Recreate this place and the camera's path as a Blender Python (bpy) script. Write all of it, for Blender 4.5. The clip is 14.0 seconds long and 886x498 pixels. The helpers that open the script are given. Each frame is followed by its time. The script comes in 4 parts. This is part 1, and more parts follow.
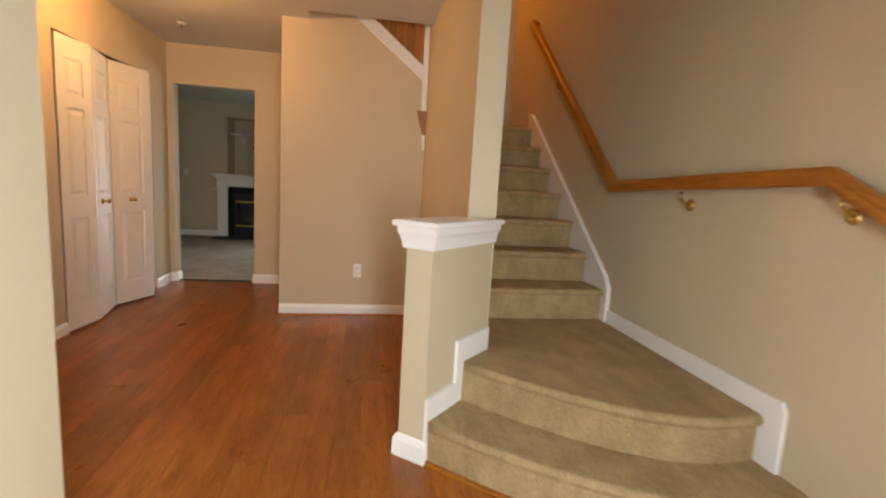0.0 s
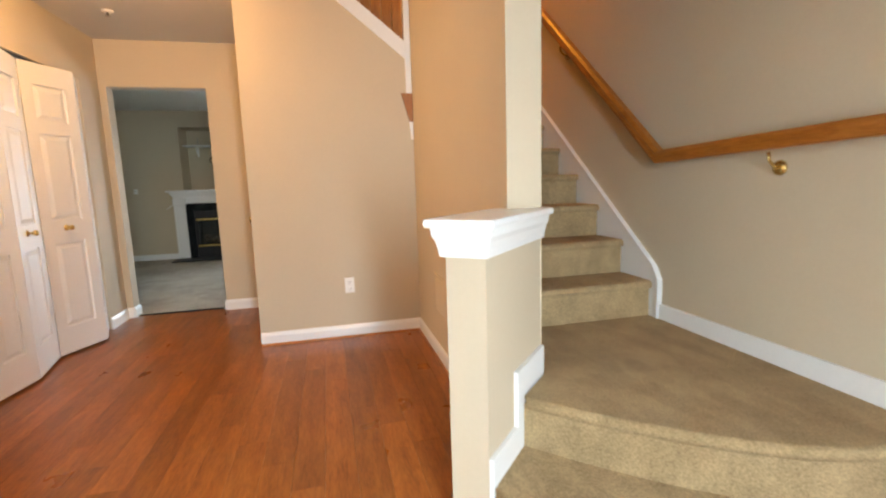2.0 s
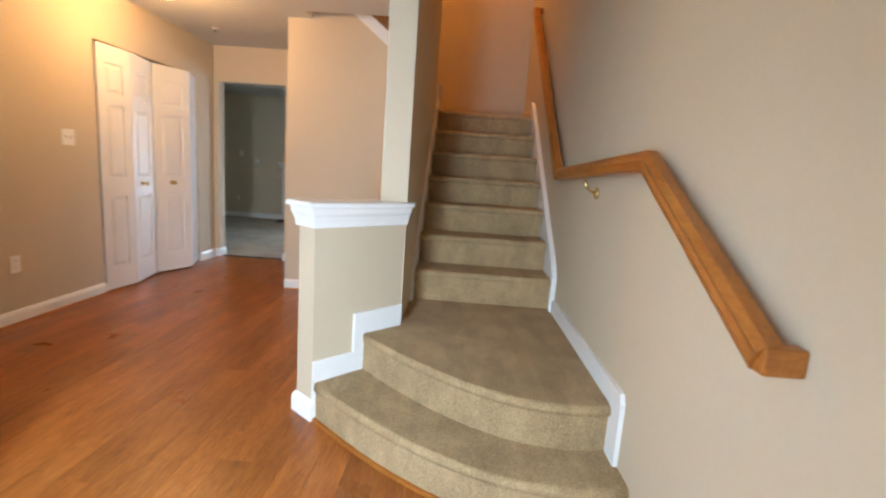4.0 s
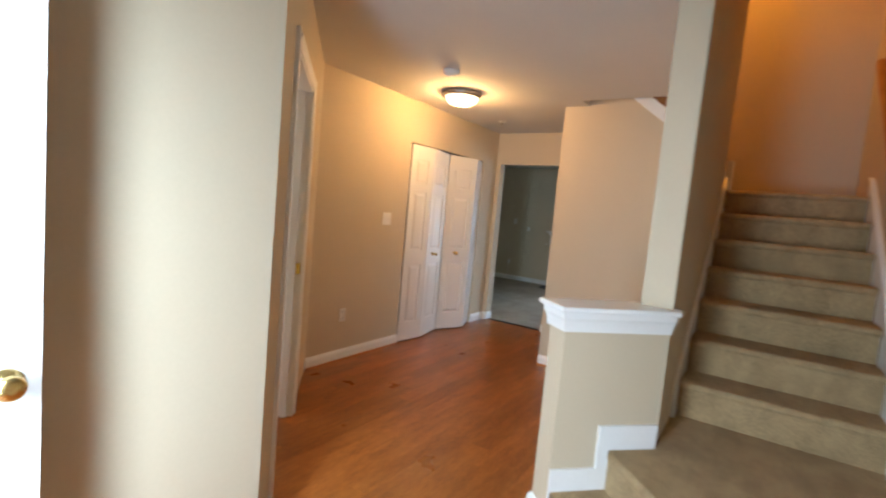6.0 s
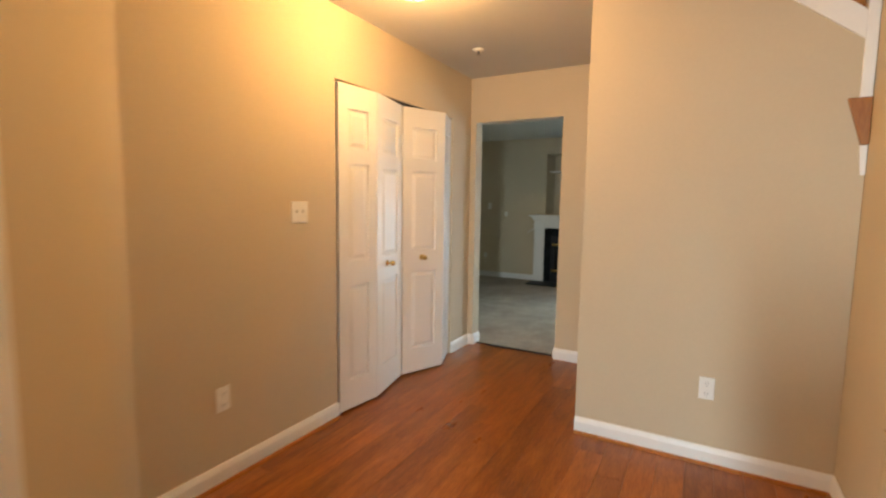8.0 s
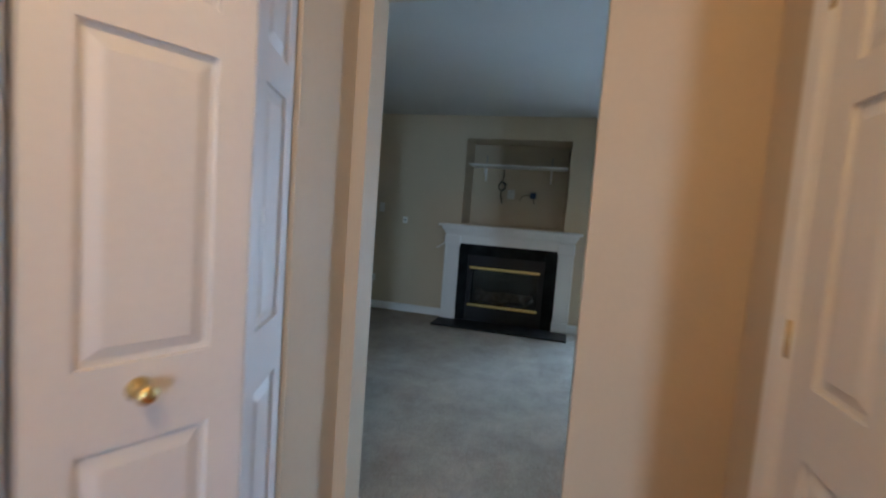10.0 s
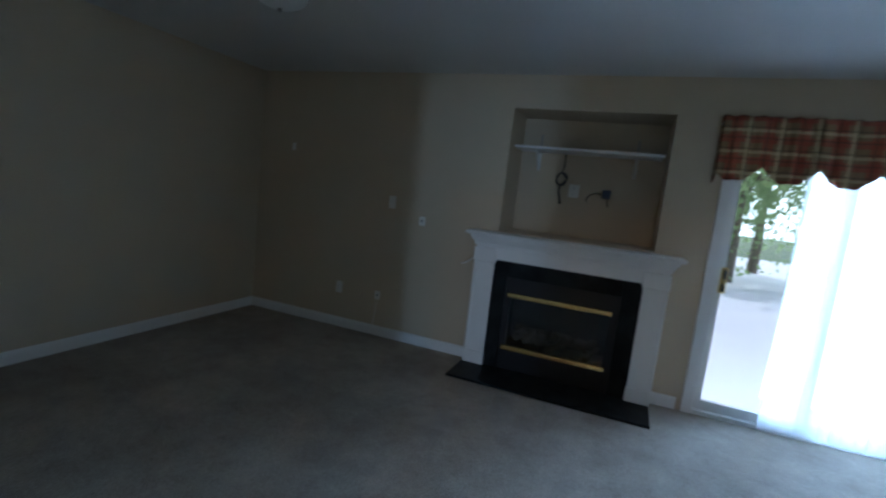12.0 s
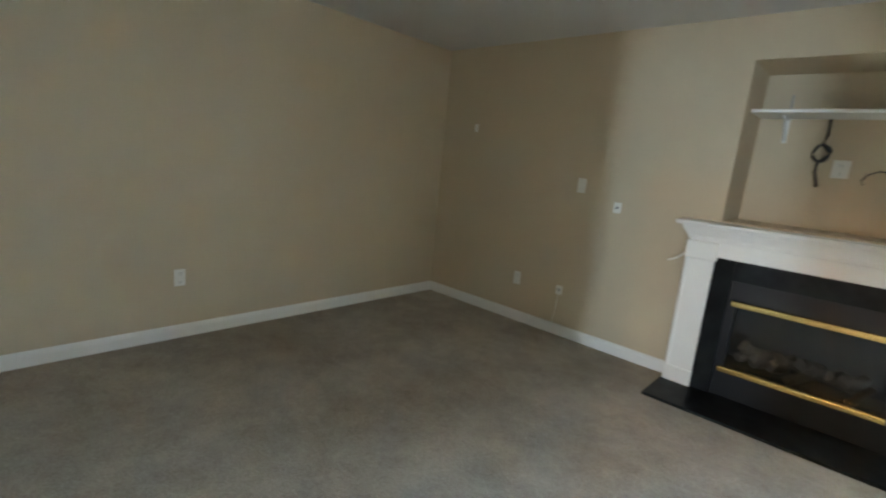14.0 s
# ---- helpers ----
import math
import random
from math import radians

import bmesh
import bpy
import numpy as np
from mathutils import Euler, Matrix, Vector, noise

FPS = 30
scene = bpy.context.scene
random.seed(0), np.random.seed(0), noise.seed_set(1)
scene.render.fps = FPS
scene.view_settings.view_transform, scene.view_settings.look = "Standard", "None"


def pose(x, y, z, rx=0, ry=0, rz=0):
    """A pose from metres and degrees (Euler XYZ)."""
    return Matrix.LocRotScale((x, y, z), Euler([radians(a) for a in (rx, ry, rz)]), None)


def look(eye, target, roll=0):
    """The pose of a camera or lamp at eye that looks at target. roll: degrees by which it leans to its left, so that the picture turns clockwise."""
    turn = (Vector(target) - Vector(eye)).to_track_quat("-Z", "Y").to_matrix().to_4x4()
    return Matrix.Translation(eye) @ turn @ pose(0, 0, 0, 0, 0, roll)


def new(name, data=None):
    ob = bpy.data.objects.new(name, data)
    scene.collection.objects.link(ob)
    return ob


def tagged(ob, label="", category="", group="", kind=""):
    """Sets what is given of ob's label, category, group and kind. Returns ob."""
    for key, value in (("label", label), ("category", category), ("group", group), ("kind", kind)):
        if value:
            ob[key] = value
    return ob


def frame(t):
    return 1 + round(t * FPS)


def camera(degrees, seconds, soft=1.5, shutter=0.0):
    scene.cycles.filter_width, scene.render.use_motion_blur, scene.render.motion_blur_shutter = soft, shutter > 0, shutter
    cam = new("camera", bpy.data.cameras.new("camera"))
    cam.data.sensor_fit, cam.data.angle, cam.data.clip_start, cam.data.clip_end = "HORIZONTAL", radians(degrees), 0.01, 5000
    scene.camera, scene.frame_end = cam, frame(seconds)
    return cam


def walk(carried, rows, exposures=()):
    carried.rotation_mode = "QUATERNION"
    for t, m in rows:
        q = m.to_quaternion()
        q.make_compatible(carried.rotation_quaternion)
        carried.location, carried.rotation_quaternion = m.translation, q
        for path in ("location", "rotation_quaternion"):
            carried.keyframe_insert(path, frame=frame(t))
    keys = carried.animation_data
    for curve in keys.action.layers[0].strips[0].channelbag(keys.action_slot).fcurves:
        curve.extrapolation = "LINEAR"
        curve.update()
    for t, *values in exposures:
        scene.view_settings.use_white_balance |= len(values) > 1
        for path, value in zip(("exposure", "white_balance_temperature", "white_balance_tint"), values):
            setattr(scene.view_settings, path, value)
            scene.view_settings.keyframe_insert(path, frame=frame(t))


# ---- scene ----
cam = camera(87.2, 14.0, soft=2.2, shutter=0.5)
PATH = [
    (0, (0.882, 0.614, 1.188), (1.228, 2.565, 0.915), 3.4),
    (0.5, (0.833, 0.987, 1.178), (1.158, 2.947, 0.943), 2.6),
    (1, (0.784, 1.218, 1.191), (1.113, 3.179, 0.98), 1.2),
    (1.5, (0.718, 1.255, 1.177), (1.116, 3.202, 0.948), -0.3),
    (2, (0.734, 1.179, 1.144), (1.202, 3.103, 0.861), -1.8),
    (4.5, (1.915, 0.342, 1.28), (1.541, 2.277, 0.935), 4.7),
    (5, (1.92, 0.369, 1.401), (1.164, 2.203, 1.149), 4.1),
    (5.5, (1.933, 0.35, 1.443), (0.999, 2.105, 1.232), 4.6),
    (6, (1.813, 0.473, 1.403), (0.702, 2.128, 1.233), 5.2),
    (6.5, (1.604, 0.671, 1.364), (0.361, 2.224, 1.158), 4.6),
    (7, (1.378, 1.056, 1.313), (0.104, 2.581, 1.088), 3.3),
    (7.5, (1.048, 1.489, 1.325), (-0.085, 3.121, 1.104), 2.4),
    (8, (0.796, 2.016, 1.324), (-0.177, 3.751, 1.128), 0.8),
    (8.5, (0.558, 2.599, 1.336), (-0.273, 4.411, 1.177), 0.7),
    (9, (0.215, 3.114, 1.281), (-0.385, 5.015, 1.126), 1.6),
    (11.5, (-0.615, 5.849, 1.315), (-1.127, 7.775, 1.151), 5.7),
    (12, (-0.591, 6.002, 1.452), (-1.307, 7.852, 1.199), 6.4),
    (12.5, (-0.509, 6.128, 1.435), (-1.441, 7.874, 1.148), 5.4),
    (13, (-0.599, 6.212, 1.387), (-1.658, 7.877, 1.06), 5.3),
    (13.5, (-0.641, 6.337, 1.342), (-1.857, 7.89, 1.017), 4.9),
    (14, (-0.846, 6.302, 1.383), (-2.169, 7.753, 1.008), 5.5),
]
EXPOSURES = [(0, -0.4, 8700, 20), (0.6, 0.15, 8000, 18), (1.5, 0.25, 7600, 15), (2.2, 0.3, 7200, 14), (4.3, 0.08, 6500, 14), (5.5, 0.0, 6500, 13), (6.5, -0.3, 6700, 12), (7.5, 0.05, 7100, 10), (8.2, 0.05, 7500, 9), (9.0, -0.2, 5900, 11),
             (10.2, -0.3, 5500, 11), (11.3, -0.5, 5000, 12), (12.5, -0.8, 5400, 13), (13.2, 0.1, 6000, 12), (14.0, 1.2, 6700, 13)]
walk(cam, [(t, look(eye, target, roll)) for t, eye, target, roll in PATH],
     exposures=EXPOSURES)

# ---- light ----

world = bpy.data.worlds.new("overcast")
scene.world = world
world.use_nodes = True
wn = world.node_tree.nodes
sky = wn.new("ShaderNodeTexSky")
sky.sky_type = "NISHITA"
sky.sun_disc = False
sky.sun_elevation, sky.sun_rotation = radians(48), radians(150)
world.node_tree.links.new(sky.outputs[0], wn["Background"].inputs[0])
wn["Background"].inputs[1].default_value = 0.15


def lamp(name, kind, m, energy, colour, size=0.1, size_y=None, spread=180):
    data = bpy.data.lights.new(name, kind)
    data.energy, data.color = energy, colour
    if kind == "AREA":
        data.spread = radians(spread)
        data.shape, data.size, data.size_y = "RECTANGLE", size, size_y or size
    elif kind == "SUN":
        data.angle = radians(size)
    else:
        data.shadow_soft_size = size
    ob = new(name, data)
    ob.matrix_world = m
    return ob


lamp("sun", "SUN", look((30, 15, 30), (0, 12, 0)), 5.0, (1, 0.95, 0.88), 1.5)
# daylight in the open front door and the sliding door; the yellow room's window is added, unseen
lamp("front_door_daylight", "AREA", look((1.12, -0.12, 1.15), (0.45, 1.9, 0.0)), 98, (0.60, 0.81, 1.0), 0.34, 1.6, 150)
# fill lamp in an unseen, added window, to brighten the yellow room
lamp("study_daylight", "AREA", look((-2.4, -0.17, 1.4), (-2.4, 3, 1.2)), 75, (0.95, 0.97, 1.0), 1.5, 1.4)
lamp("patio_daylight", "AREA", look((1.0, 10.07, 1.05), (0.98, 8.0, 0.8)), 215, (0.50, 0.76, 1.0), 0.88, 1.85, 108)
lamp("hall_bulb", "POINT", pose(-0.5, 4.0, 2.325), 48, (1.0, 0.58, 0.22), 0.06)
lamp("upstairs_bulb", "POINT", pose(1.2, 5.25, 4.5), 75, (1.0, 0.42, 0.05), 0.08)


# ---- materials ----
class Mat:
    """A small node builder round one Principled shader."""

    def __init__(self, name, colour, rough=0.6, metal=0.0):
        self.m = bpy.data.materials.new(name)
        self.m.use_nodes = True
        self.n, self.l = self.m.node_tree.nodes, self.m.node_tree.links
        self.p = self.n["Principled BSDF"]
        self.p.inputs["Base Color"].default_value = (*colour, 1)
        self.p.inputs["Roughness"].default_value = rough
        self.p.inputs["Metallic"].default_value = metal
        self.co = self.n.new("ShaderNodeTexCoord").outputs["Object"]

    def mapped(self, scale):
        k = self.n.new("ShaderNodeMapping")
        k.inputs["Scale"].default_value = scale
        self.l.new(self.co, k.inputs[0])
        return k.outputs[0]

    def noise(self, scale, detail=4, rough=0.55, stretch=(1, 1, 1)):
        k = self.n.new("ShaderNodeTexNoise")
        k.inputs["Scale"].default_value = scale
        k.inputs["Detail"].default_value = detail
        k.inputs["Roughness"].default_value = rough
        self.l.new(self.mapped(stretch), k.inputs["Vector"])
        return k.outputs["Fac"]

    def ramp(self, fac, *stops):
        k = self.n.new("ShaderNodeValToRGB")
        e = k.color_ramp.elements
        while len(e) < len(stops):
            e.new(0.5)
        for s, (at, c) in zip(e, stops):
            s.position = at
            s.color = (*c, 1) if len(c) == 3 else c
        self.l.new(fac, k.inputs[0])
        return k.outputs[0]

    def mix(self, a, b, fac, blend="MIX"):
        k = self.n.new("ShaderNodeMix")
        k.data_type, k.blend_type = "RGBA", blend
        for value, sock in ((fac, k.inputs[0]), (a, k.inputs[6]), (b, k.inputs[7])):
            if isinstance(value, bpy.types.NodeSocket):
                self.l.new(value, sock)
            elif isinstance(value, tuple):
                sock.default_value = (*value, 1)
            else:
                sock.default_value = value
        return k.outputs[2]

    def colour(self, out):
        self.l.new(out, self.p.inputs["Base Color"])
        return self

    def roughness(self, fac, lo, hi):
        k = self.n.new("ShaderNodeMapRange")
        k.inputs[3].default_value, k.inputs[4].default_value = lo, hi
        self.l.new(fac, k.inputs[0])
        self.l.new(k.outputs[0], self.p.inputs["Roughness"])
        return self

    def bump(self, fac, strength, distance):
        k = self.n.new("ShaderNodeBump")
        k.inputs["Strength"].default_value, k.inputs["Distance"].default_value = strength, distance
        self.l.new(fac, k.inputs["Height"])
        self.l.new(k.outputs[0], self.p.inputs["Normal"])
        return self

    def random(self):
        return self.n.new("ShaderNodeObjectInfo").outputs["Random"]


def tint(c, k):
    return tuple(min(1, v * k) for v in c)


def paint(name, c, rough=0.75, relief=0.12, wear=0.06):
    m = Mat(name, c, rough)
    m.colour(m.mix(m.ramp(m.noise(1.3, 5), (0.3, tint(c, 1 - wear)), (0.7, tint(c, 1 + wear * 0.5))),
                   m.ramp(m.noise(60, 3), (0.35, tint(c, 0.97)), (0.65, tint(c, 1.02))), 0.4))
    m.roughness(m.noise(4), rough - 0.08, rough + 0.1)
    return m.bump(m.noise(260, 3), relief, 0.002).m


WALL = paint("beige_wall_paint", (0.56, 0.46, 0.328))
YELLOW = paint("yellow_wall_paint", (0.62, 0.50, 0.10))
CEIL = paint("ceiling_paint", (0.62, 0.595, 0.56), 0.9, 0.5)
TRIM = paint("white_gloss_trim", (0.80, 0.79, 0.77), 0.38, 0.05, 0.04)
DOORW = paint("white_door_paint", (0.78, 0.76, 0.74), 0.42, 0.08, 0.04)
PLASTIC = paint("white_plastic", (0.78, 0.76, 0.72), 0.35, 0.02, 0.02)
CONCRETE = paint("patio_concrete", (0.78, 0.77, 0.75), 0.9, 0.6, 0.08)


def wood(name, dark, mid, light, along=1, rough=0.3, by_piece=True):
    m = Mat(name, mid, rough)
    if by_piece:
        k, v = m.n.new("ShaderNodeVectorMath"), m.n.new("ShaderNodeVectorMath")
        k.operation, v.operation = "SCALE", "ADD"
        k.inputs[0].default_value = (37.0, 61.0, 23.0)
        m.l.new(m.random(), k.inputs["Scale"])
        m.l.new(m.co, v.inputs[0])
        m.l.new(k.outputs[0], v.inputs[1])
        m.co = v.outputs[0]
    st = [(6, 0.9, 6), (0.9, 6, 6), (6, 6, 0.9)][{1: 0, 0: 1, 2: 2}[along]]
    grain = m.noise(3.4, 8, 0.62, st)
    fine = m.noise(22, 6, 0.6, st)
    c = m.ramp(grain, (0.30, dark), (0.52, mid), (0.74, light))
    c = m.mix(c, m.ramp(fine, (0.35, tint(dark, 0.8)), (0.62, light)), 0.3)
    if by_piece:
        c = m.mix(c, m.ramp(m.random(), (0.0, (0.76, 0.74, 0.72)), (1.0, (1.12, 1.11, 1.08))), 1.0, "MULTIPLY")
    m.colour(c)
    m.roughness(m.noise(3.0, 4), rough - 0.06, rough + 0.14)
    return m.m if along == 1 and by_piece else m.bump(fine, 0.05, 0.0015).m


PLANK = wood("cherry_laminate", (0.16, 0.040, 0.007), (0.31, 0.092, 0.016), (0.46, 0.16, 0.034), 1, 0.27)
OAK_Y = wood("honey_oak_rail", (0.24, 0.07, 0.010), (0.37, 0.122, 0.019), (0.46, 0.17, 0.03), 1, 0.30, False)
OAK_Z = wood("honey_oak_upright", (0.25, 0.08, 0.015), (0.38, 0.14, 0.028), (0.48, 0.20, 0.045), 2, 0.36)


def pile(name, base, dark, scale=1.0, stroke=(2.2, 0.5, 1)):
    m = Mat(name, base, 0.97)
    big = m.noise(1.7 * scale, 4, 0.6)
    brush = m.noise(3.2, 3, 0.5, stroke)
    c = m.mix(m.ramp(big, (0.40, dark), (0.60, base)), m.ramp(brush, (0.44, dark), (0.56, tint(base, 1.15))), 0.5)
    c = m.mix(c, m.ramp(m.noise(6, 6, 0.7), (0.34, tint(dark, 0.72)), (0.62, tint(base, 1.15))), 0.4)
    c = m.mix(c, m.ramp(m.noise(150, 3, 0.75), (0.36, tint(dark, 0.6)), (0.62, tint(base, 1.2))), 0.45)
    m.colour(c)
    m.p.inputs["Sheen Weight"].default_value = 0.04
    m.p.inputs["Specular IOR Level"].default_value = 0.1
    return m.bump(m.noise(170, 4, 0.75), 0.9, 0.009).m


CARPET = pile("grey_beige_carpet", (0.50, 0.43, 0.355), (0.28, 0.232, 0.18), 1.0, (0.55, 0.4, 1))
STAIR_CARPET = pile("beige_stair_carpet", (0.55, 0.38, 0.20), (0.31, 0.205, 0.102), 2.2, (3.2, 1.0, 1.4))
BRASS = Mat("polished_brass", (0.74, 0.55, 0.23), 0.25, 1.0).m
NICKEL = Mat("brushed_nickel", (0.42, 0.38, 0.34), 0.35, 1.0).m
DARKMETAL = Mat("black_metal", (0.025, 0.025, 0.027), 0.45, 0.6).m
RUBBER = Mat("black_plastic", (0.03, 0.03, 0.035), 0.5).m
BLUEPLUG = Mat("navy_plastic", (0.03, 0.05, 0.11), 0.45).m


def slate():
    m = Mat("black_slate_tile", (0.02, 0.022, 0.024), 0.28)
    m.colour(m.ramp(m.noise(6, 5), (0.35, (0.007, 0.008, 0.009)), (0.7, (0.018, 0.02, 0.022))))
    m.roughness(m.noise(9), 0.3, 0.5)
    m.p.inputs["Specular IOR Level"].default_value = 0.08
    return m.bump(m.noise(40), 0.1, 0.002).m


SLATE = slate()
FIREBOX = paint("sooty_firebox", (0.03, 0.03, 0.03), 0.9, 0.5, 0.3)
LOG = paint("ceramic_log", (0.11, 0.085, 0.065), 0.9, 1.0, 0.5)
COUNTER = paint("dark_counter", (0.035, 0.03, 0.027), 0.3, 0.05, 0.2)


def glass(name, rough=0.0, tone=(1, 1, 1)):
    m = Mat(name, tone, rough)
    m.p.inputs["Transmission Weight"].default_value = 1.0
    m.p.inputs["IOR"].default_value = 1.45
    return m.m


GLASS = glass("clear_glass")
SMOKED = glass("smoked_glass", 0.03, (0.55, 0.6, 0.62))


def glow(name, colour, strength, base=(0.85, 0.8, 0.72)):
    m = Mat(name, base, 0.4)
    m.p.inputs["Emission Color"].default_value = (*colour, 1)
    m.p.inputs["Emission Strength"].default_value = strength
    return m.m


LIT_SHADE = glow("lit_frosted_glass", (1.0, 0.72, 0.40), 5.0)
SHADE = paint("frosted_glass", (0.78, 0.76, 0.72), 0.3, 0.05)


def plaid():
    m = Mat("plaid_cotton", (0.3, 0.1, 0.06), 0.9)

    def bands(axis, scale, phase, width):
        sep = m.n.new("ShaderNodeSeparateXYZ")
        m.l.new(m.co, sep.inputs[0])
        v = m.n.new("ShaderNodeMath")
        v.operation = "MULTIPLY_ADD"
        m.l.new(sep.outputs[axis], v.inputs[0])
        v.inputs[1].default_value, v.inputs[2].default_value = scale, phase + 10
        f = m.n.new("ShaderNodeMath")
        f.operation = "FRACT"
        m.l.new(v.outputs[0], f.inputs[0])
        g = m.n.new("ShaderNodeMath")
        g.operation = "LESS_THAN"
        m.l.new(f.outputs[0], g.inputs[0])
        g.inputs[1].default_value = width
        s = m.n.new("ShaderNodeMath")
        s.operation = "MULTIPLY"
        m.l.new(g.outputs[0], s.inputs[0])
        s.inputs[1].default_value = 0.6
        return s.outputs[0]

    c = m.mix((0.25, 0.15, 0.075), (0.36, 0.06, 0.03), bands(0, 5.2, 0.1, 0.34))
    c = m.mix(c, (0.33, 0.055, 0.03), bands(2, 7.0, 0.2, 0.34))
    c = m.mix(c, (0.55, 0.42, 0.24), bands(0, 5.2, 0.62, 0.13))
    c = m.mix(c, (0.55, 0.42, 0.24), bands(2, 7.0, 0.7, 0.14))
    c = m.mix(c, (0.07, 0.06, 0.035), bands(0, 10.4, 0.0, 0.09))
    c = m.mix(c, (0.05, 0.06, 0.035), bands(2, 14.0, 0.0, 0.1))
    m.colour(c)
    return m.bump(m.noise(500, 2), 0.3, 0.001).m


PLAID = plaid()


def sheer():
    m = Mat("sheer_white_vane", (0.88, 0.88, 0.88), 0.8)
    m.p.inputs["Transmission Weight"].default_value = 0.0
    tr = m.n.new("ShaderNodeBsdfTranslucent")
    tp = m.n.new("ShaderNodeBsdfTransparent")
    mx, my = m.n.new("ShaderNodeMixShader"), m.n.new("ShaderNodeMixShader")
    mx.inputs[0].default_value, my.inputs[0].default_value = 0.65, 0.5
    m.l.new(m.p.outputs[0], mx.inputs[1])
    m.l.new(tr.outputs[0], mx.inputs[2])
    m.l.new(mx.outputs[0], my.inputs[1])
    m.l.new(tp.outputs[0], my.inputs[2])
    m.l.new(my.outputs[0], m.n["Material Output"].inputs[0])
    return m.m


SHEER = sheer()


def leaf():
    m = Mat("green_leaf", (0.12, 0.18, 0.06), 0.5)
    c = m.ramp(m.noise(3.0, 4), (0.3, (0.08, 0.13, 0.045)), (0.7, (0.16, 0.22, 0.08)))
    m.colour(c)
    tr, mx = m.n.new("ShaderNodeBsdfTranslucent"), m.n.new("ShaderNodeMixShader")
    tr.inputs[0].default_value = (0.42, 0.55, 0.24, 1)
    mx.inputs[0].default_value = 0.5
    m.l.new(m.p.outputs[0], mx.inputs[1])
    m.l.new(tr.outputs[0], mx.inputs[2])
    m.l.new(mx.outputs[0], m.n["Material Output"].inputs[0])
    return m.m


LEAF = leaf()
BARK = paint("grey_bark", (0.14, 0.11, 0.08), 0.9, 1.0, 0.3)
GRASS = paint("lawn", (0.10, 0.14, 0.05), 0.95, 1.0, 0.35)

# ---- builders ----
base_of = {}


def box(bm, x0, x1, y0, y1, z0, z1, bevel=0.0):
    r = bmesh.ops.create_cube(bm, size=1.0)
    vs = r["verts"]
    for v in vs:
        v.co = Vector(((x0 + x1) / 2 + v.co.x * (x1 - x0), (y0 + y1) / 2 + v.co.y * (y1 - y0), (z0 + z1) / 2 + v.co.z * (z1 - z0)))
    if bevel:
        bmesh.ops.bevel(bm, geom=list({e for v in vs for e in v.link_edges}), offset=bevel, segments=2, profile=0.5, affect="EDGES")
    return bm


def boxes(*rows, bevel=0.0):
    bm = bmesh.new()
    for r in rows:
        box(bm, *r, bevel=bevel)
    return bm


def prism(points, axis, a, b, bm=None, bevel=0.0):
    """A closed outline swept from a to b along an axis. Outline points are the two other coordinates, in order."""
    bm = bm or bmesh.new()

    def at(p, h):
        return {"x": (h, p[0], p[1]), "y": (p[0], h, p[1]), "z": (p[0], p[1], h)}[axis]
    lo = [bm.verts.new(at(p, a)) for p in points]
    hi = [bm.verts.new(at(p, b)) for p in points]
    n = len(points)
    fs = [bm.faces.new(lo[::-1]), bm.faces.new(hi)]
    for i in range(n):
        fs.append(bm.faces.new((lo[i], lo[(i + 1) % n], hi[(i + 1) % n], hi[i])))
    bmesh.ops.recalc_face_normals(bm, faces=fs)
    if bevel:
        bmesh.ops.bevel(bm, geom=list({e for f in fs for e in f.edges}), offset=bevel, segments=2, profile=0.5, affect="EDGES")
    return bm


def lathe(profile, steps=32, bm=None, m=None):
    """A turned shape from (radius, height) pairs round z."""
    bm = bm or bmesh.new()
    rings = []
    for r, z in profile:
        rings.append([bm.verts.new((r * math.cos(2 * math.pi * i / steps), r * math.sin(2 * math.pi * i / steps), z)) for i in range(steps)])
    for p, q in zip(rings, rings[1:]):
        for i in range(steps):
            bm.faces.new((p[i], p[(i + 1) % steps], q[(i + 1) % steps], q[i])).smooth = True
    bm.faces.new(rings[0][::-1])
    bm.faces.new(rings[-1])
    bmesh.ops.recalc_face_normals(bm, faces=bm.faces)
    if m is not None:
        bm.transform(m)
    return bm


def tube(points, radius, steps=8):
    """A round bar or cable along points."""
    bm = bmesh.new()
    rings, pts = [], [Vector(p) for p in points]
    for i, p in enumerate(pts):
        d = (pts[min(i + 1, len(pts) - 1)] - pts[max(i - 1, 0)]).normalized()
        q = d.to_track_quat("Z", "Y")
        rings.append([bm.verts.new(p + q @ Vector((radius * math.cos(2 * math.pi * k / steps), radius * math.sin(2 * math.pi * k / steps), 0))) for k in range(steps)])
    for a, b in zip(rings, rings[1:]):
        for k in range(steps):
            bm.faces.new((a[k], a[(k + 1) % steps], b[(k + 1) % steps], b[k])).smooth = True
    bm.faces.new(rings[0][::-1])
    bm.faces.new(rings[-1])
    return bm


def thing(name, loc, label, category, group="", kind=""):
    ob = new(name)
    ob.location = loc
    base_of[ob] = Vector(loc)
    return tagged(ob, label, category, group, kind)


def part(name, bm, material, parent=None, label="", m=None):
    """Links a bmesh, in world coordinates (or those of m), as one mesh under a thing or a part."""
    if m is not None:
        bm.transform(m)
    home = base_of.get(parent, Vector())
    bm.transform(Matrix.Translation(-home))
    data = bpy.data.meshes.new(name)
    bm.to_mesh(data)
    bm.free()
    data.materials.append(material)
    ob = new(name, data)
    base_of[ob] = home
    if parent is not None:
        ob.parent = parent
    return tagged(ob, label)


def single(name, bm, material, label, category, m=None):
    """A thing of one mesh."""
    return tagged(part(name, bm, material, None, "", m), label, category)


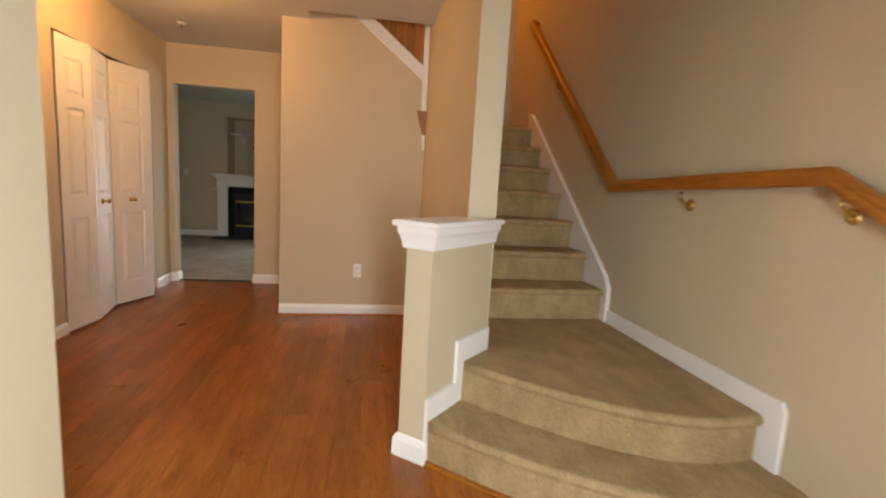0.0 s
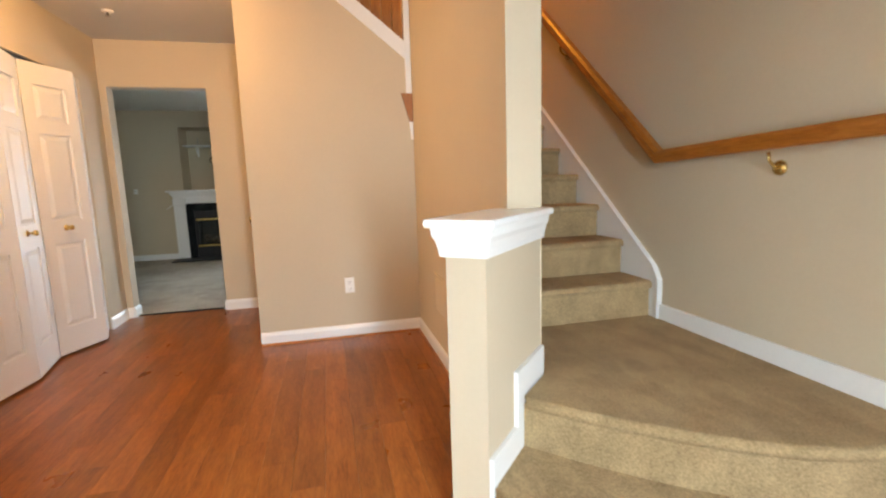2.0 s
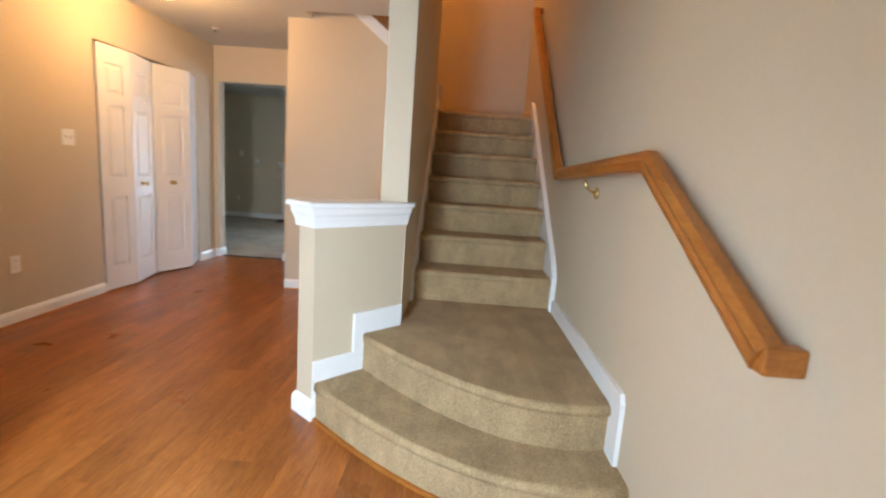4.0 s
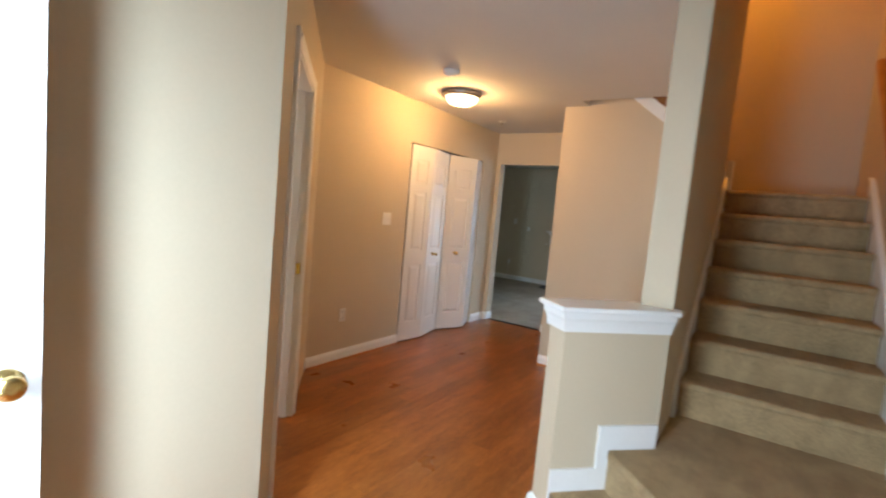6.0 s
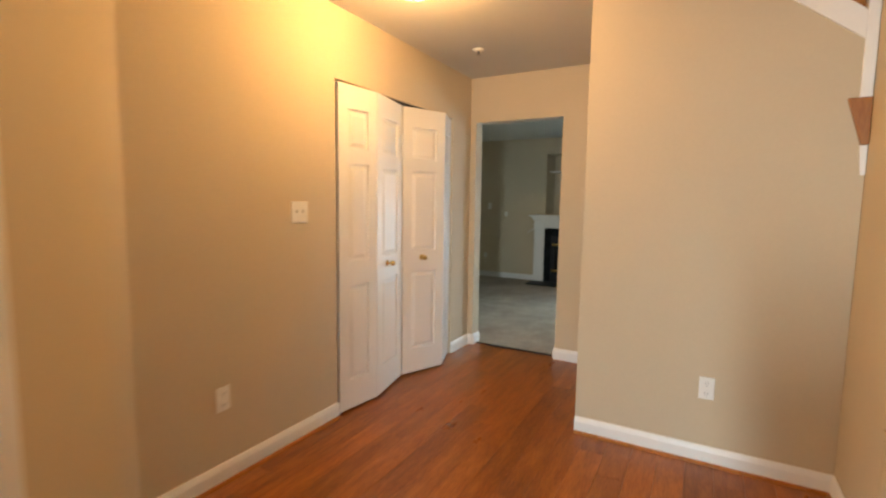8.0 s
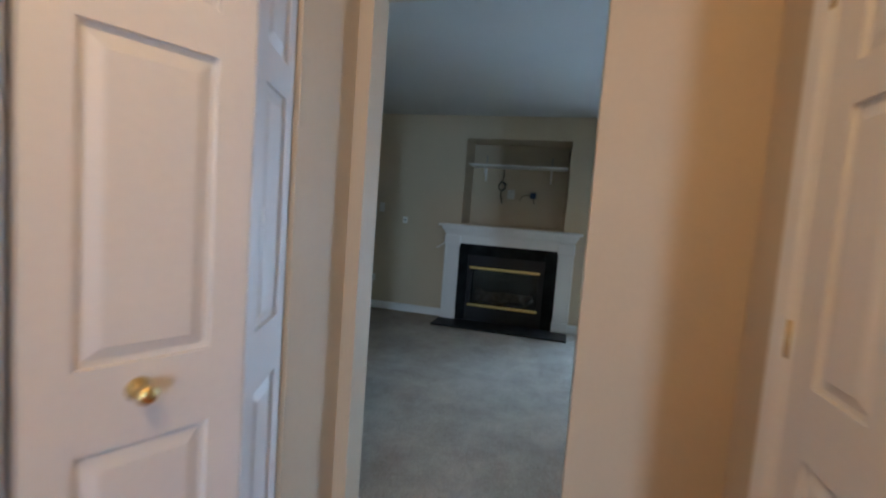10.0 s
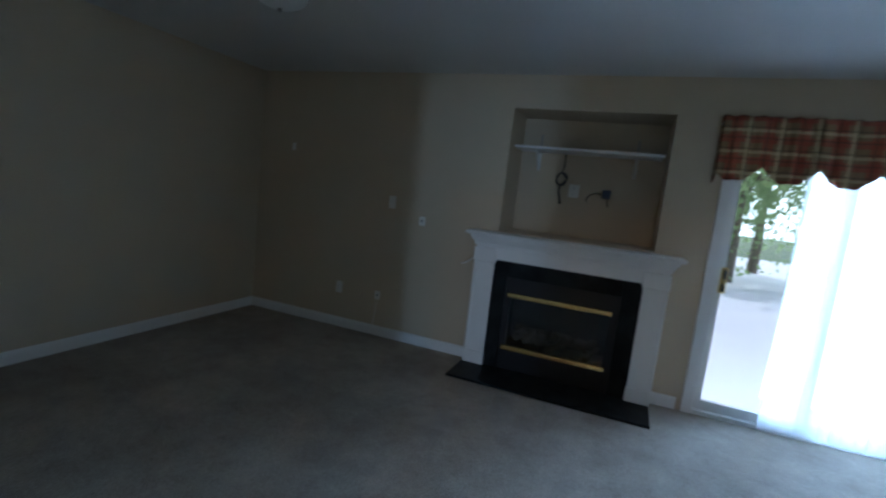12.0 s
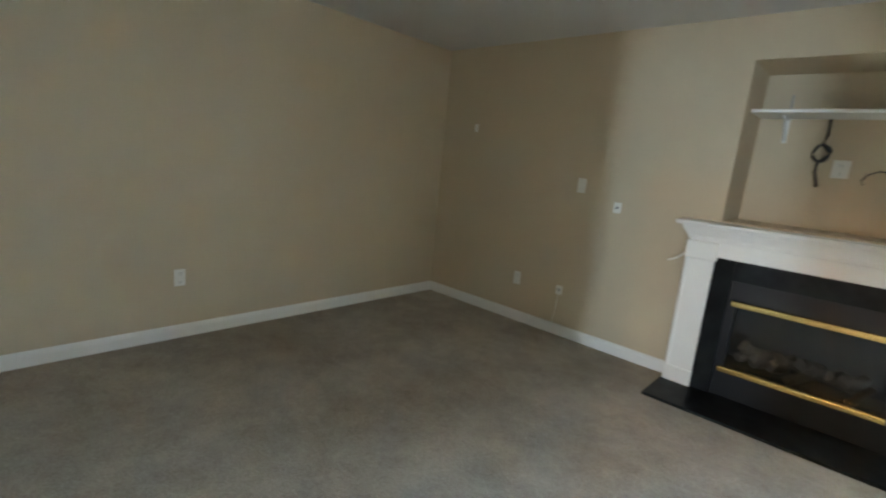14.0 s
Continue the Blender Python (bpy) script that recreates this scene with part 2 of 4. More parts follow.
def setting(name, bm, material, label, category, m=None):
    return tagged(part(name, bm, material, None, "", m), label, category, kind="structure")


# ---- structure ----
H = 2.44            # ceiling of the ground floor
UP = 4.95           # ceiling of the stairwell
XL, XR = -1.11, 2.445      # hall's closet wall; stair wall
YA = 4.69           # wall with the outlet under the upper flight
YO = 5.905          # hall's end wall
YB = 9.83           # fireplace wall
WX0, WX1 = 1.39, 1.53    # wall between hall and stairs
LAND = 0.38         # landing of the stairs
NR, RISE, RUN = 7, 0.198, 0.262
Y1 = 3.345           # first riser above the landing
ZT = LAND + NR * RISE
XE, YE = 0.33, 1.55     # outer corner of the entry wall
DG = Matrix.Translation((XL, 2.96, 0)) @ Matrix.Rotation(math.atan2(YE - 2.96, XE - XL), 4, "Z")   # along the diagonal wall
DL = math.hypot(XE - XL, YE - 2.96)
D0, D1 = 0.83, 1.67    # doorway in it

setting("floor_subfloor", boxes((-4.2, 2.6, -0.4, 5.97, -0.12, -0.012)), paint("subfloor", (0.1, 0.05, 0.03)), "dark subfloor under the cherry laminate planks", "floor")
carpet = boxes((-4.35, 3.4, 5.97, 10.0, -0.1, 0.004))
setting("floor_carpet", carpet, CARPET, "worn grey-beige wall-to-wall carpet in the living room", "carpet")
setting("wall_closet", boxes((XL - 0.13, XL, 2.9, 4.115, 0, H), (XL - 0.13, XL, 4.115, 5.56, 2.035, H), (XL - 0.13, XL, 5.56, YO, 0, H)), WALL, "beige painted hall wall with a closet opening", "wall")
setting("wall_closet_inside", boxes((-1.9, -1.82, 4.0, 5.7, 0, H), (-1.82, XL - 0.13, 3.92, 4.0, 0, H), (-1.82, XL - 0.13, 5.62, 5.7, 0, H)), WALL, "dim inner walls of the hall closet", "wall")
setting("wall_diagonal", boxes((0, D0, -0.12, 0, 0, H), (D0, D1, -0.12, 0, 2.045, H), (D1, DL, -0.12, 0, 0, H)), WALL, "beige diagonal wall with a doorway to the yellow room", "wall", DG)
setting("wall_entry", boxes((XE - 0.14, XE, -0.4, YE, 0, H)), WALL, "beige entry wall lit by daylight", "wall")
# the opening from x -3.2 to -1.6 is unseen, added for the study's fill lamp
setting("wall_front", boxes((-4.3, -3.2, -0.4, -0.1, 0, H), (-1.6, XE - 0.14, -0.4, -0.1, 0, H), (-3.2, -1.6, -0.4, -0.1, 0, 0.7), (-3.2, -1.6, -0.4, -0.1, 2.1, H),
                            (XE, 0.49, -0.4, -0.1, 0, H), (0.49, 1.41, -0.4, -0.1, 2.06, H), (1.41, XR, -0.4, -0.1, 0, H)), WALL, "beige front wall with the entrance doorway", "wall")
setting("wall_stair_outer", boxes((XR, XR + 0.13, -0.4, 6.0, 0, UP)), WALL, "tall beige wall beside the stairs", "wall")
setting("wall_stair_inner", boxes((WX0, WX1, 2.83, YA + 0.12, 0, UP)), WALL, "beige wall between the hall and the stairs", "wall")
setting("wall_stair_back", boxes((0.32, XR, 5.72, 5.86, 0.0, 2.62), (-1.1, XR, 5.72, 5.86, 2.62, UP)), WALL, "beige wall at the head of the stairs", "wall")
setting("wall_stair_upper", boxes((0.3, WX0, 4.40, 4.50, 2.62, UP), (-1.2, -1.1, 4.4, 5.86, 2.6, UP), (WX0, XR, 2.76, 2.87, 2.62, UP)), WALL, "beige upper walls of the stairwell", "wall")
# knee wall under the upper flight: its top follows the flight
setting("wall_knee", prism([(0.2, 0), (WX0 - 0.002, 0), (WX0 - 0.002, 2.03), (0.87, 2.44), (0.87, 2.62), (0.2, 2.62)], "y", YA, YA + 0.12), WALL, "beige wall under the upper stair flight", "wall")
setting("wall_under_stairs", boxes((0.2, 0.32, YA + 0.12, 4.90, 0, H), (0.2, 0.32, 4.90, 5.62, 2.04, H), (0.2, 0.32, 5.62, YO, 0, H)), WALL, "beige hall wall with a closet door under the stairs", "wall")
setting("wall_hall_end", boxes((-4.3, -1.055, YO, YO + 0.13, 0, H), (-1.055, -0.268, YO, YO + 0.13, 2.05, H), (-0.268, 3.4, YO, YO + 0.13, 0, H)), WALL, "beige wall with an uncased opening to the living room", "wall")
setting("wall_living_left", boxes((-4.34, -4.2, YO + 0.13, YB + 0.7, 0, H)), WALL, "beige living room side wall", "wall")
setting("wall_living_right", boxes((3.2, 3.34, YO + 0.13, YB + 0.2, 0, H)), WALL, "beige living room side wall", "wall")
NX0, NX1, NZ0, NZ1 = -1.588, -0.375, 1.16, 2.175
SX0, SX1, SZ1 = 0.04, 1.46, 2.03
bm = boxes((-4.2, NX0, YB, YB + 0.6, 0, H), (NX0, NX1, YB, YB + 0.6, NZ1, H), (NX1, SX0, YB, YB + 0.2, 0, H), (NX1, -0.3, YB + 0.2, YB + 0.6, 0, H), (NX0, NX1, YB + 0.5, YB + 0.6, 0, NZ1),
           (NX0, -1.46, YB, YB + 0.5, 0, NZ0), (-0.53, NX1, YB, YB + 0.5, 0, NZ0), (-1.46, -0.53, YB, YB + 0.5, 0.86, NZ0), (SX0, SX1, YB, YB + 0.2, SZ1, H), (SX1, 3.2, YB, YB + 0.2, 0, H))
setting("wall_fireplace", bm, WALL, "beige living room wall with a recessed niche", "wall")
setting("wall_study", boxes((-4.2, -4.05, -0.1, 4.12, 0, H), (-4.05, -2.40, 3.92, 4.05, 0, H), (-2.52, -2.40, 3.17, 3.92, 0, H), (-2.40, -1.24, 3.12, 3.24, 0, H)), YELLOW, "bright yellow painted walls of the study", "wall")
setting("wall_study_near", boxes((XE - 0.22, XE - 0.142, -0.1, 1.5, 0, H)), YELLOW, "bright yellow painted wall", "wall")
setting("ceiling", boxes((-4.3, XR, -0.4, 2.87, H, 2.62), (-4.3, WX0, 2.87, 4.50, H, 2.62), (-4.3, 0.415, 4.50, YO, H, 2.62)), CEIL, "off-white painted hall ceiling", "ceiling")
setting("ceiling_living", boxes((-4.35, 3.4, YO, YB + 0.6, H, 2.62)), CEIL, "off-white painted living room ceiling", "ceiling")
setting("ceiling_stairwell", boxes((-1.2, XR + 0.13, 2.7, 6.0, UP, UP + 0.1)), CEIL, "off-white ceiling over the stairwell", "ceiling")

# outdoors
setting("ground", boxes((-300, 300, 10.03, 400, -0.3, -0.14), (-300, 300, -300, -0.4, -0.3, -0.14)), GRASS, "green lawn outside", "ground")
setting("patio", boxes((-16, 24, 10.03, 30.0, -0.14, -0.06)), CONCRETE, "pale concrete patio behind the sliding door", "patio")


# glowing white sheet far behind the trees, added so the outdoors burns out
setting("backdrop", prism([(-90, 75), (90, 75), (90, 75.5), (-90, 75.5)], "z", -0.2, 45), glow("white_glow", (0.93, 1.0, 1.0), 6.0), "glowing white sheet for the overexposed sky far behind the trees", "sky")


# ---- trim ----
def base_profile(h=0.095, d=0.016):
    return [(0, 0), (d, 0), (d, h * 0.72), (d * 0.75, h * 0.86), (d * 0.35, h), (0, h)]


def baseboard(a, b, z=0.0, h=0.095, shoe=True):
    """A baseboard along the wall foot from a to b, the room on its left-hand side."""
    a, b = Vector((*a, z)), Vector((*b, z))
    m = Matrix.Translation(a) @ Matrix.Rotation(math.atan2(b.y - a.y, b.x - a.x), 4, "Z")
    n = (b - a).length
    ob = setting("baseboard", prism(base_profile(h), "x", 0, n), TRIM, "white painted wooden baseboard", "baseboard", m)
    if shoe:
        part("quarter_round", prism([(0.016, 0), (0.03, 0), (0.029, 0.007), (0.023, 0.013), (0.016, 0.015)], "x", 0, n), OAK_Y, ob, "reddish wood quarter round", m)
    return ob


def along(s, off=0.0):
    v = DG @ Vector((s, off, 0))
    return (v.x, v.y)


baseboard((XL, 4.115), (XL, 2.96))
baseboard((XL, YO), (XL, 5.565), shoe=False)
baseboard(along(D0 - 0.07), along(0))
baseboard(along(DL), along(D1 + 0.07))
baseboard((XE, 0.0), (XE, YE))
baseboard((WX0, YA), (0.2, YA))
baseboard((WX0, 2.86), (WX0, YA))
baseboard((0.2, YO), (-0.268, YO), shoe=False)
baseboard((-0.268, YO), (-0.268, YO + 0.13), shoe=False)
baseboard((-1.055, YO), (XL, YO), shoe=False)
baseboard((-1.055, YO + 0.13), (-1.055, YO), shoe=False)
baseboard((-1.72, YB), (-4.2, YB), shoe=False)
baseboard((-4.2, YB), (-4.2, YO + 0.13), shoe=False)
baseboard((-0.06, YB), (-0.25, YB), shoe=False)
baseboard((3.2, YB), (1.53, YB), shoe=False)
baseboard((XR, 0.0), (XR, 2.08), shoe=False)
baseboard((-4.05, 3.45), (-4.05, 0.0), shoe=False)
baseboard((-2.40, 3.17), (-2.52, 3.17), shoe=False)
setting("trim_threshold", boxes((-1.055, -0.268, YO + 0.045, YO + 0.075, 0, 0.009), bevel=0.003), DARKMETAL, "dark strip between laminate and carpet", "threshold")


def casing(name, m, w, h, label):
    """A moulded white door casing round an opening from 0 to w along x, wall face at y=0, room at +y."""
    prof = [(0, 0), (0.062, 0), (0.062, 0.017), (0.05, 0.02), (0.014, 0.012), (0.006, 0.011), (0, 0.006)]
    ob = setting(name, prism([(-p, q) for p, q in prof], "z", 0, h + 0.062), TRIM, label, "door casing", m)
    part("casing_side", prism([(w + p, q) for p, q in prof], "z", 0, h + 0.062), TRIM, ob, m=m)
    part("casing_head", prism([(q, h + p) for p, q in prof], "x", 0, w), TRIM, ob, m=m)
    part("jamb", boxes((-0.004, 0.015, -0.12, 0.003, 0, h), (0.015, 0.03, -0.075, -0.035, 0, h)), TRIM, ob, m=m)
    part("jamb", boxes((w - 0.015, w + 0.004, -0.12, 0.003, 0, h), (w - 0.03, w - 0.015, -0.075, -0.035, 0, h)), TRIM, ob, m=m)
    part("jamb_head", boxes((0.015, w - 0.015, -0.12, 0.003, h - 0.015, h + 0.004)), TRIM, ob, m=m)
    return ob


c1 = casing("door_1", DG @ Matrix.Translation((D0, 0, 0)), D1 - D0, 2.045, "white moulded casing round the study doorway")
part("strike_plate", boxes((0.0155, 0.018, -0.032, -0.004, 0.92, 0.99)), BRASS, c1, "small brass strike plate", DG @ Matrix.Translation((D0, 0, 0)))
mu = Matrix.Translation((0.2, 4.90, 0)) @ Matrix.Rotation(radians(90), 4, "Z")
casing("door_2", mu, 0.72, 2.04, "white casing of the door under the stairs")


# ---- panelled doors ----
def panel_leaf(w, h, cols, t=0.034, mirror=False):
    """A moulded door leaf, 0..w along x, with raised panels on both faces: (left, right, bottom, top) fields."""
    bm = box(bmesh.new(), 0, w, -t + 0.012, -0.012, 0, h)
    stile = 0.075 if cols == 1 else 0.11
    mid = 0.10
    pw = (w - 2 * stile - (cols - 1) * mid) / cols
    fields = [(0.095 * h, 0.395 * h), (0.472 * h, 0.768 * h), (0.812 * h, 0.93 * h)]
    xs = [stile + i * (pw + mid) for i in range(cols)]
    cuts = []
    for x in xs:
        for z0, z1 in fields:
            cuts.append((x, x + pw, z0, z1))
    edges_x = sorted({0, w, *[x for x in xs], *[x + pw for x in xs]})
    edges_z = [0]
    for z0, z1 in fields:
        edges_z += [z0, z1]
    edges_z.append(h)
    for y0, y1 in ((-0.012, 0.0), (-t, -t + 0.012)):
        # stiles and rails
        for i, (xa, xb) in enumerate(zip(edges_x, edges_x[1:])):
            if i % 2 == 0:
                box(bm, xa, xb, y0, y1, 0, h)
            else:
                for j, (za, zb) in enumerate(zip(edges_z, edges_z[1:])):
                    if j % 2 == 0:
                        box(bm, xa, xb, y0, y1, za, zb)
    for x0, x1, z0, z1 in cuts:
        for s in (1, -1):
            f = 0.0 if s == 1 else -t
            g = f - s * 0.012
            o = [(x0 + 0.012, z0 + 0.012), (x1 - 0.012, z0 + 0.012), (x1 - 0.012, z1 - 0.012), (x0 + 0.012, z1 - 0.012)]
            q = [(x0 + 0.04, z0 + 0.036), (x1 - 0.04, z0 + 0.036), (x1 - 0.04, z1 - 0.04), (x0 + 0.04, z1 - 0.04)]
            vo = [bm.verts.new((a, g + s * 0.0003, b)) for a, b in o]
            vq = [bm.verts.new((a, f - s * 0.0012, b)) for a, b in q]
            fs = [bm.faces.new(vq)]
            for k in range(4):
                fs.append(bm.faces.new((vo[k], vo[(k + 1) % 4], vq[(k + 1) % 4], vq[k])))
            bmesh.ops.recalc_face_normals(bm, faces=fs)
            if fs[0].normal.y * s < 0:
                bmesh.ops.reverse_faces(bm, faces=fs)
    return bm


def knob(parent, m, r=0.024, label="polished brass knob"):
    """A turned knob whose axis is +y of m."""
    prof = [(r * 1.15, 0), (r * 1.15, 0.004), (r * 0.45, 0.009), (r * 0.4, 0.024), (r * 0.8, 0.031), (r, 0.042), (r * 0.85, 0.052), (r * 0.3, 0.057)]
    return part("knob", lathe(prof, 20, m=Matrix.Rotation(radians(-90), 4, "X")), BRASS, parent, label, m)


def leaf_at(a, b):
    a, b = Vector((*a, 0)), Vector((*b, 0))
    return Matrix.Translation(a + Vector((0, 0, 0.018))) @ Matrix.Rotation(math.atan2(b.y - a.y, b.x - a.x), 4, "Z"), (b - a).length


bif = [((-1.105, 4.128), (-1.062, 4.447)), ((-1.062, 4.45), (-1.148, 4.852)), ((-1.15, 4.866), (-1.0, 5.22)), ((-1.0, 5.224), (-1.122, 5.548))]
for k in (0, 2):
    d = thing("bifold_door", (*bif[k][0], 0), "white six-panel bifold closet door standing slightly folded", "closet door", "bifold closet doors")
    for i in (k, k + 1):
        (ax, ay), (bx, by) = bif[i]
        m, w = leaf_at((bx, by), (ax, ay))
        lf = part("leaf", panel_leaf(w - 0.003, 2.0, 1), DOORW, d, m=m)
        if i == 1:
            knob(lf, m @ Matrix.Translation((w * 0.62, 0, 0.892)), 0.019)
        if i == 2:
            knob(lf, m @ Matrix.Translation((w * 0.54, 0, 0.892)), 0.019)
setting("trim_track", boxes((XL - 0.06, XL - 0.02, 4.118, 5.557, 2.018, 2.034)), DARKMETAL, "dark metal track over the bifold doors", "door track")

# front door, standing open along the entry wall
fd = thing("front_door", (0.43, -0.08, 0), "white panelled front door standing open along the entry wall", "door")
lf = part("leaf", panel_leaf(0.92, 2.03, 2, 0.044), DOORW, fd, m=Matrix.Translation((0.475, 0.84, 0.012)) @ Matrix.Rotation(radians(-90), 4, "Z"))
knob(lf, Matrix.Translation((0.475, 0.775, 0.93)) @ Matrix.Rotation(radians(-90), 4, "Z"), 0.03)
# closet door under the stairs, ajar by a little
ud = thing("closet_door", (0.2, 5.6, 0), "white panelled closet door under the stairs", "door")
m = Matrix.Translation((0.203, 4.915, 0.01)) @ Matrix.Rotation(radians(90), 4, "Z")
lf = part("leaf", panel_leaf(0.69, 2.02, 2), DOORW, ud, m=m)
knob(lf, m @ Matrix.Translation((0.06, 0, 0.9)), 0.027)
for z in (0.2, 1.0, 1.8):
    part("hinge", lathe([(0.006, 0), (0.006, 0.09)], 10, m=Matrix.Translation((0.195, 5.612, z))), BRASS, ud, "brass hinge")

# ---- stairs ----
stairs = thing("staircase", (2.0, 2.1, 0), "staircase carpeted in worn beige with white skirting", "staircase", kind="structure")


def sweep_front(lo, n=14, y_end=2.03, x0=1.2, y0=2.45):
    """A bow-shaped step front from the half wall's foot round to the outer wall."""
    pts = []
    for i in range(n + 1):
        u = i / n
        x = x0 + (XR - x0) * u
        y = y0 + (y_end - y0) * (1 - (1 - u) ** 2.1) - 0.05 * math.sin(math.pi * u ** 1.6)
        pts.append((x, y))
    return pts


def carpet_step(front, z0, z1, back):
    outline = front + back
    bm = prism(outline, "z", z0, z1 - 0.03)
    # rounded nosing that overhangs
    cx = [(x, y) for x, y in outline]
    n = len(front)

    def grown(d):
        return [(x, y - d) if i < n else (x, y) for i, (x, y) in enumerate(cx)]
    rings = [(0.0, z1 - 0.045), (0.016, z1 - 0.04), (0.024, z1 - 0.024), (0.018, z1 - 0.008), (0.004, z1)]
    vr = [[bm.verts.new((x, y, z)) for x, y in grown(d)] for d, z in rings]
    k = len(outline)
    fs = []
    for a, b in zip(vr, vr[1:]):
        for i in range(k):
            f = bm.faces.new((a[i], a[(i + 1) % k], b[(i + 1) % k], b[i]))
            f.smooth = i < n - 1
            fs.append(f)
    fs += [bm.faces.new(vr[-1]), bm.faces.new(vr[0][::-1])]
    bmesh.ops.recalc_face_normals(bm, faces=fs)
    return bm


f1 = sweep_front(0, y_end=1.87, x0=1.185, y0=2.45)
part("step", carpet_step(f1, 0, 0.19, [(XR, 2.4), (1.6, 2.9), (1.36, 2.66)]), STAIR_CARPET, stairs)
f2 = sweep_front(0, y_end=2.085, x0=1.37, y0=2.64)
part("landing", carpet_step(f2, 0.18, LAND, [(XR, Y1 + 0.05), (WX1, Y1 + 0.05), (WX1, 2.80)]), STAIR_CARPET, stairs)
part("quarter_round", prism(sweep_front(0, y_end=1.857, x0=1.17, y0=2.44) + sweep_front(0, y_end=1.87, x0=1.185, y0=2.45)[::-1], "z", 0, 0.014), OAK_Y, stairs, "reddish wood shoe moulding")


def straight_step(y, z0, z1, run):
    prof = [(y, z0), (y, z1 - 0.045), (y - 0.02, z1 - 0.04), (y - 0.027, z1 - 0.024), (y - 0.02, z1 - 0.008), (y - 0.006, z1), (y + run + 0.03, z1), (y + run + 0.03, z0)]
    return prism(prof, "x", WX1 + 0.022, XR - 0.022)


for i in range(NR):
    z = LAND + i * RISE
    part("step", straight_step(Y1 + i * RUN, z - (0.02 if i else 0.0), z + RISE, RUN if i < NR - 1 else 0.9), STAIR_CARPET, stairs)
# upper flight, going up to the left behind the knee wall
for i in range(8):
    x = WX0 - 0.1 - i * 0.23
    z = ZT + i * 0.19
    part("step", prism([(x, z - 0.05), (x + 0.025, z + 0.16), (x + 0.02, z + 0.19), (x - 0.26, z + 0.19), (x - 0.26, z - 0.05)], "y", YA + 0.13, 5.71), STAIR_CARPET, stairs)
part("upper_landing", boxes((WX0 - 0.1, WX1 + 0.03, YA + 0.13, 5.71, ZT - 0.15, ZT)), STAIR_CARPET, stairs)
ytop = Y1 + (NR - 1) * RUN


def skirt(x0, x1):
    return prism([(Y1 - 0.06, LAND - 0.1), (Y1 - 0.06, LAND + 0.21), (Y1 - 0.02, LAND + 0.27), (ytop, ZT + 0.10), (ytop + 0.1, ZT + 0.13), (ytop + 0.1, ZT - 0.1), (Y1 + 0.1, LAND - 0.1)], "x", x0, x1)


part("skirt_board", skirt(XR - 0.02, XR), TRIM, stairs, "white stair skirting board")
part("skirt_board", skirt(WX1, WX1 + 0.02), TRIM, stairs, "white stair skirting board")
bm = prism([(Y1 - 0.075, LAND), (Y1 - 0.075, LAND + 0.215), (Y1 - 0.03, LAND + 0.285), (ytop, ZT + 0.115), (ytop + 0.1, ZT + 0.145), (ytop + 0.1, ZT + 0.13), (ytop, ZT + 0.10), (Y1 - 0.02, LAND + 0.27), (Y1 - 0.06, LAND + 0.21), (Y1 - 0.06, LAND)], "x", XR - 0.03, XR)
part("skirt_cap", bm, TRIM, stairs)
# stepped base on the outer wall
part("skirt_board", prism([(2.06, LAND - 0.02), (2.06, LAND + 0.085), (Y1 - 0.075, LAND + 0.08), (Y1 - 0.075, LAND - 0.02)], "x", XR - 0.016, XR), TRIM, stairs)
part("skirt_board", prism([(1.98, 0.0), (1.98, LAND + 0.05), (2.0, LAND + 0.085), (2.06, LAND + 0.085), (2.09, LAND), (2.09, 0.0)], "x", XR - 0.018, XR), TRIM, stairs)
part("newel_block", boxes((WX1 - 0.005, WX1 + 0.045, ytop + 0.02, ytop + 0.10, ZT, ZT + 0.24), bevel=0.008), TRIM, stairs, "white skirting end block")

# half wall at the stair foot: a slanted low wall with a moulded white cap
HZ = 1.005
hw_face = [(1.07, 2.53), (1.168, 2.447), (1.525, 2.83), (1.525, 2.85), (1.36, 2.85)]
half = thing("half_wall", (1.25, 2.6, 0), "beige slanted half wall with a white moulded cap", "half wall", kind="structure")
part("wall_body", prism(hw_face, "z", 0, HZ - 0.02), WALL, half)


def offset_poly(pts, d):
    out = []
    n = len(pts)
    for i in range(n):
        p, q, r = Vector(pts[i - 1]), Vector(pts[i]), Vector(pts[(i + 1) % n])
        e1, e2 = (q - p).normalized(), (r - q).normalized()
        n1, n2 = Vector((e1.y, -e1.x)), Vector((e2.y, -e2.x))
        b = (n1 + n2).normalized()
        out.append(tuple(q + b * (d / max(0.4, b.dot(n1)))))
    return out


def moulding(pts, rows):
    bm = bmesh.new()
    vr = [[bm.verts.new((x, y, z)) for x, y in offset_poly(pts, d)] for d, z in rows]
    k = len(pts)
    for a, b in zip(vr, vr[1:]):
        for i in range(k):
            bm.faces.new((a[i], a[(i + 1) % k], b[(i + 1) % k], b[i]))
    bm.faces.new(vr[0][::-1])
    bm.faces.new(vr[-1])
    bmesh.ops.recalc_face_normals(bm, faces=bm.faces)
    return bm


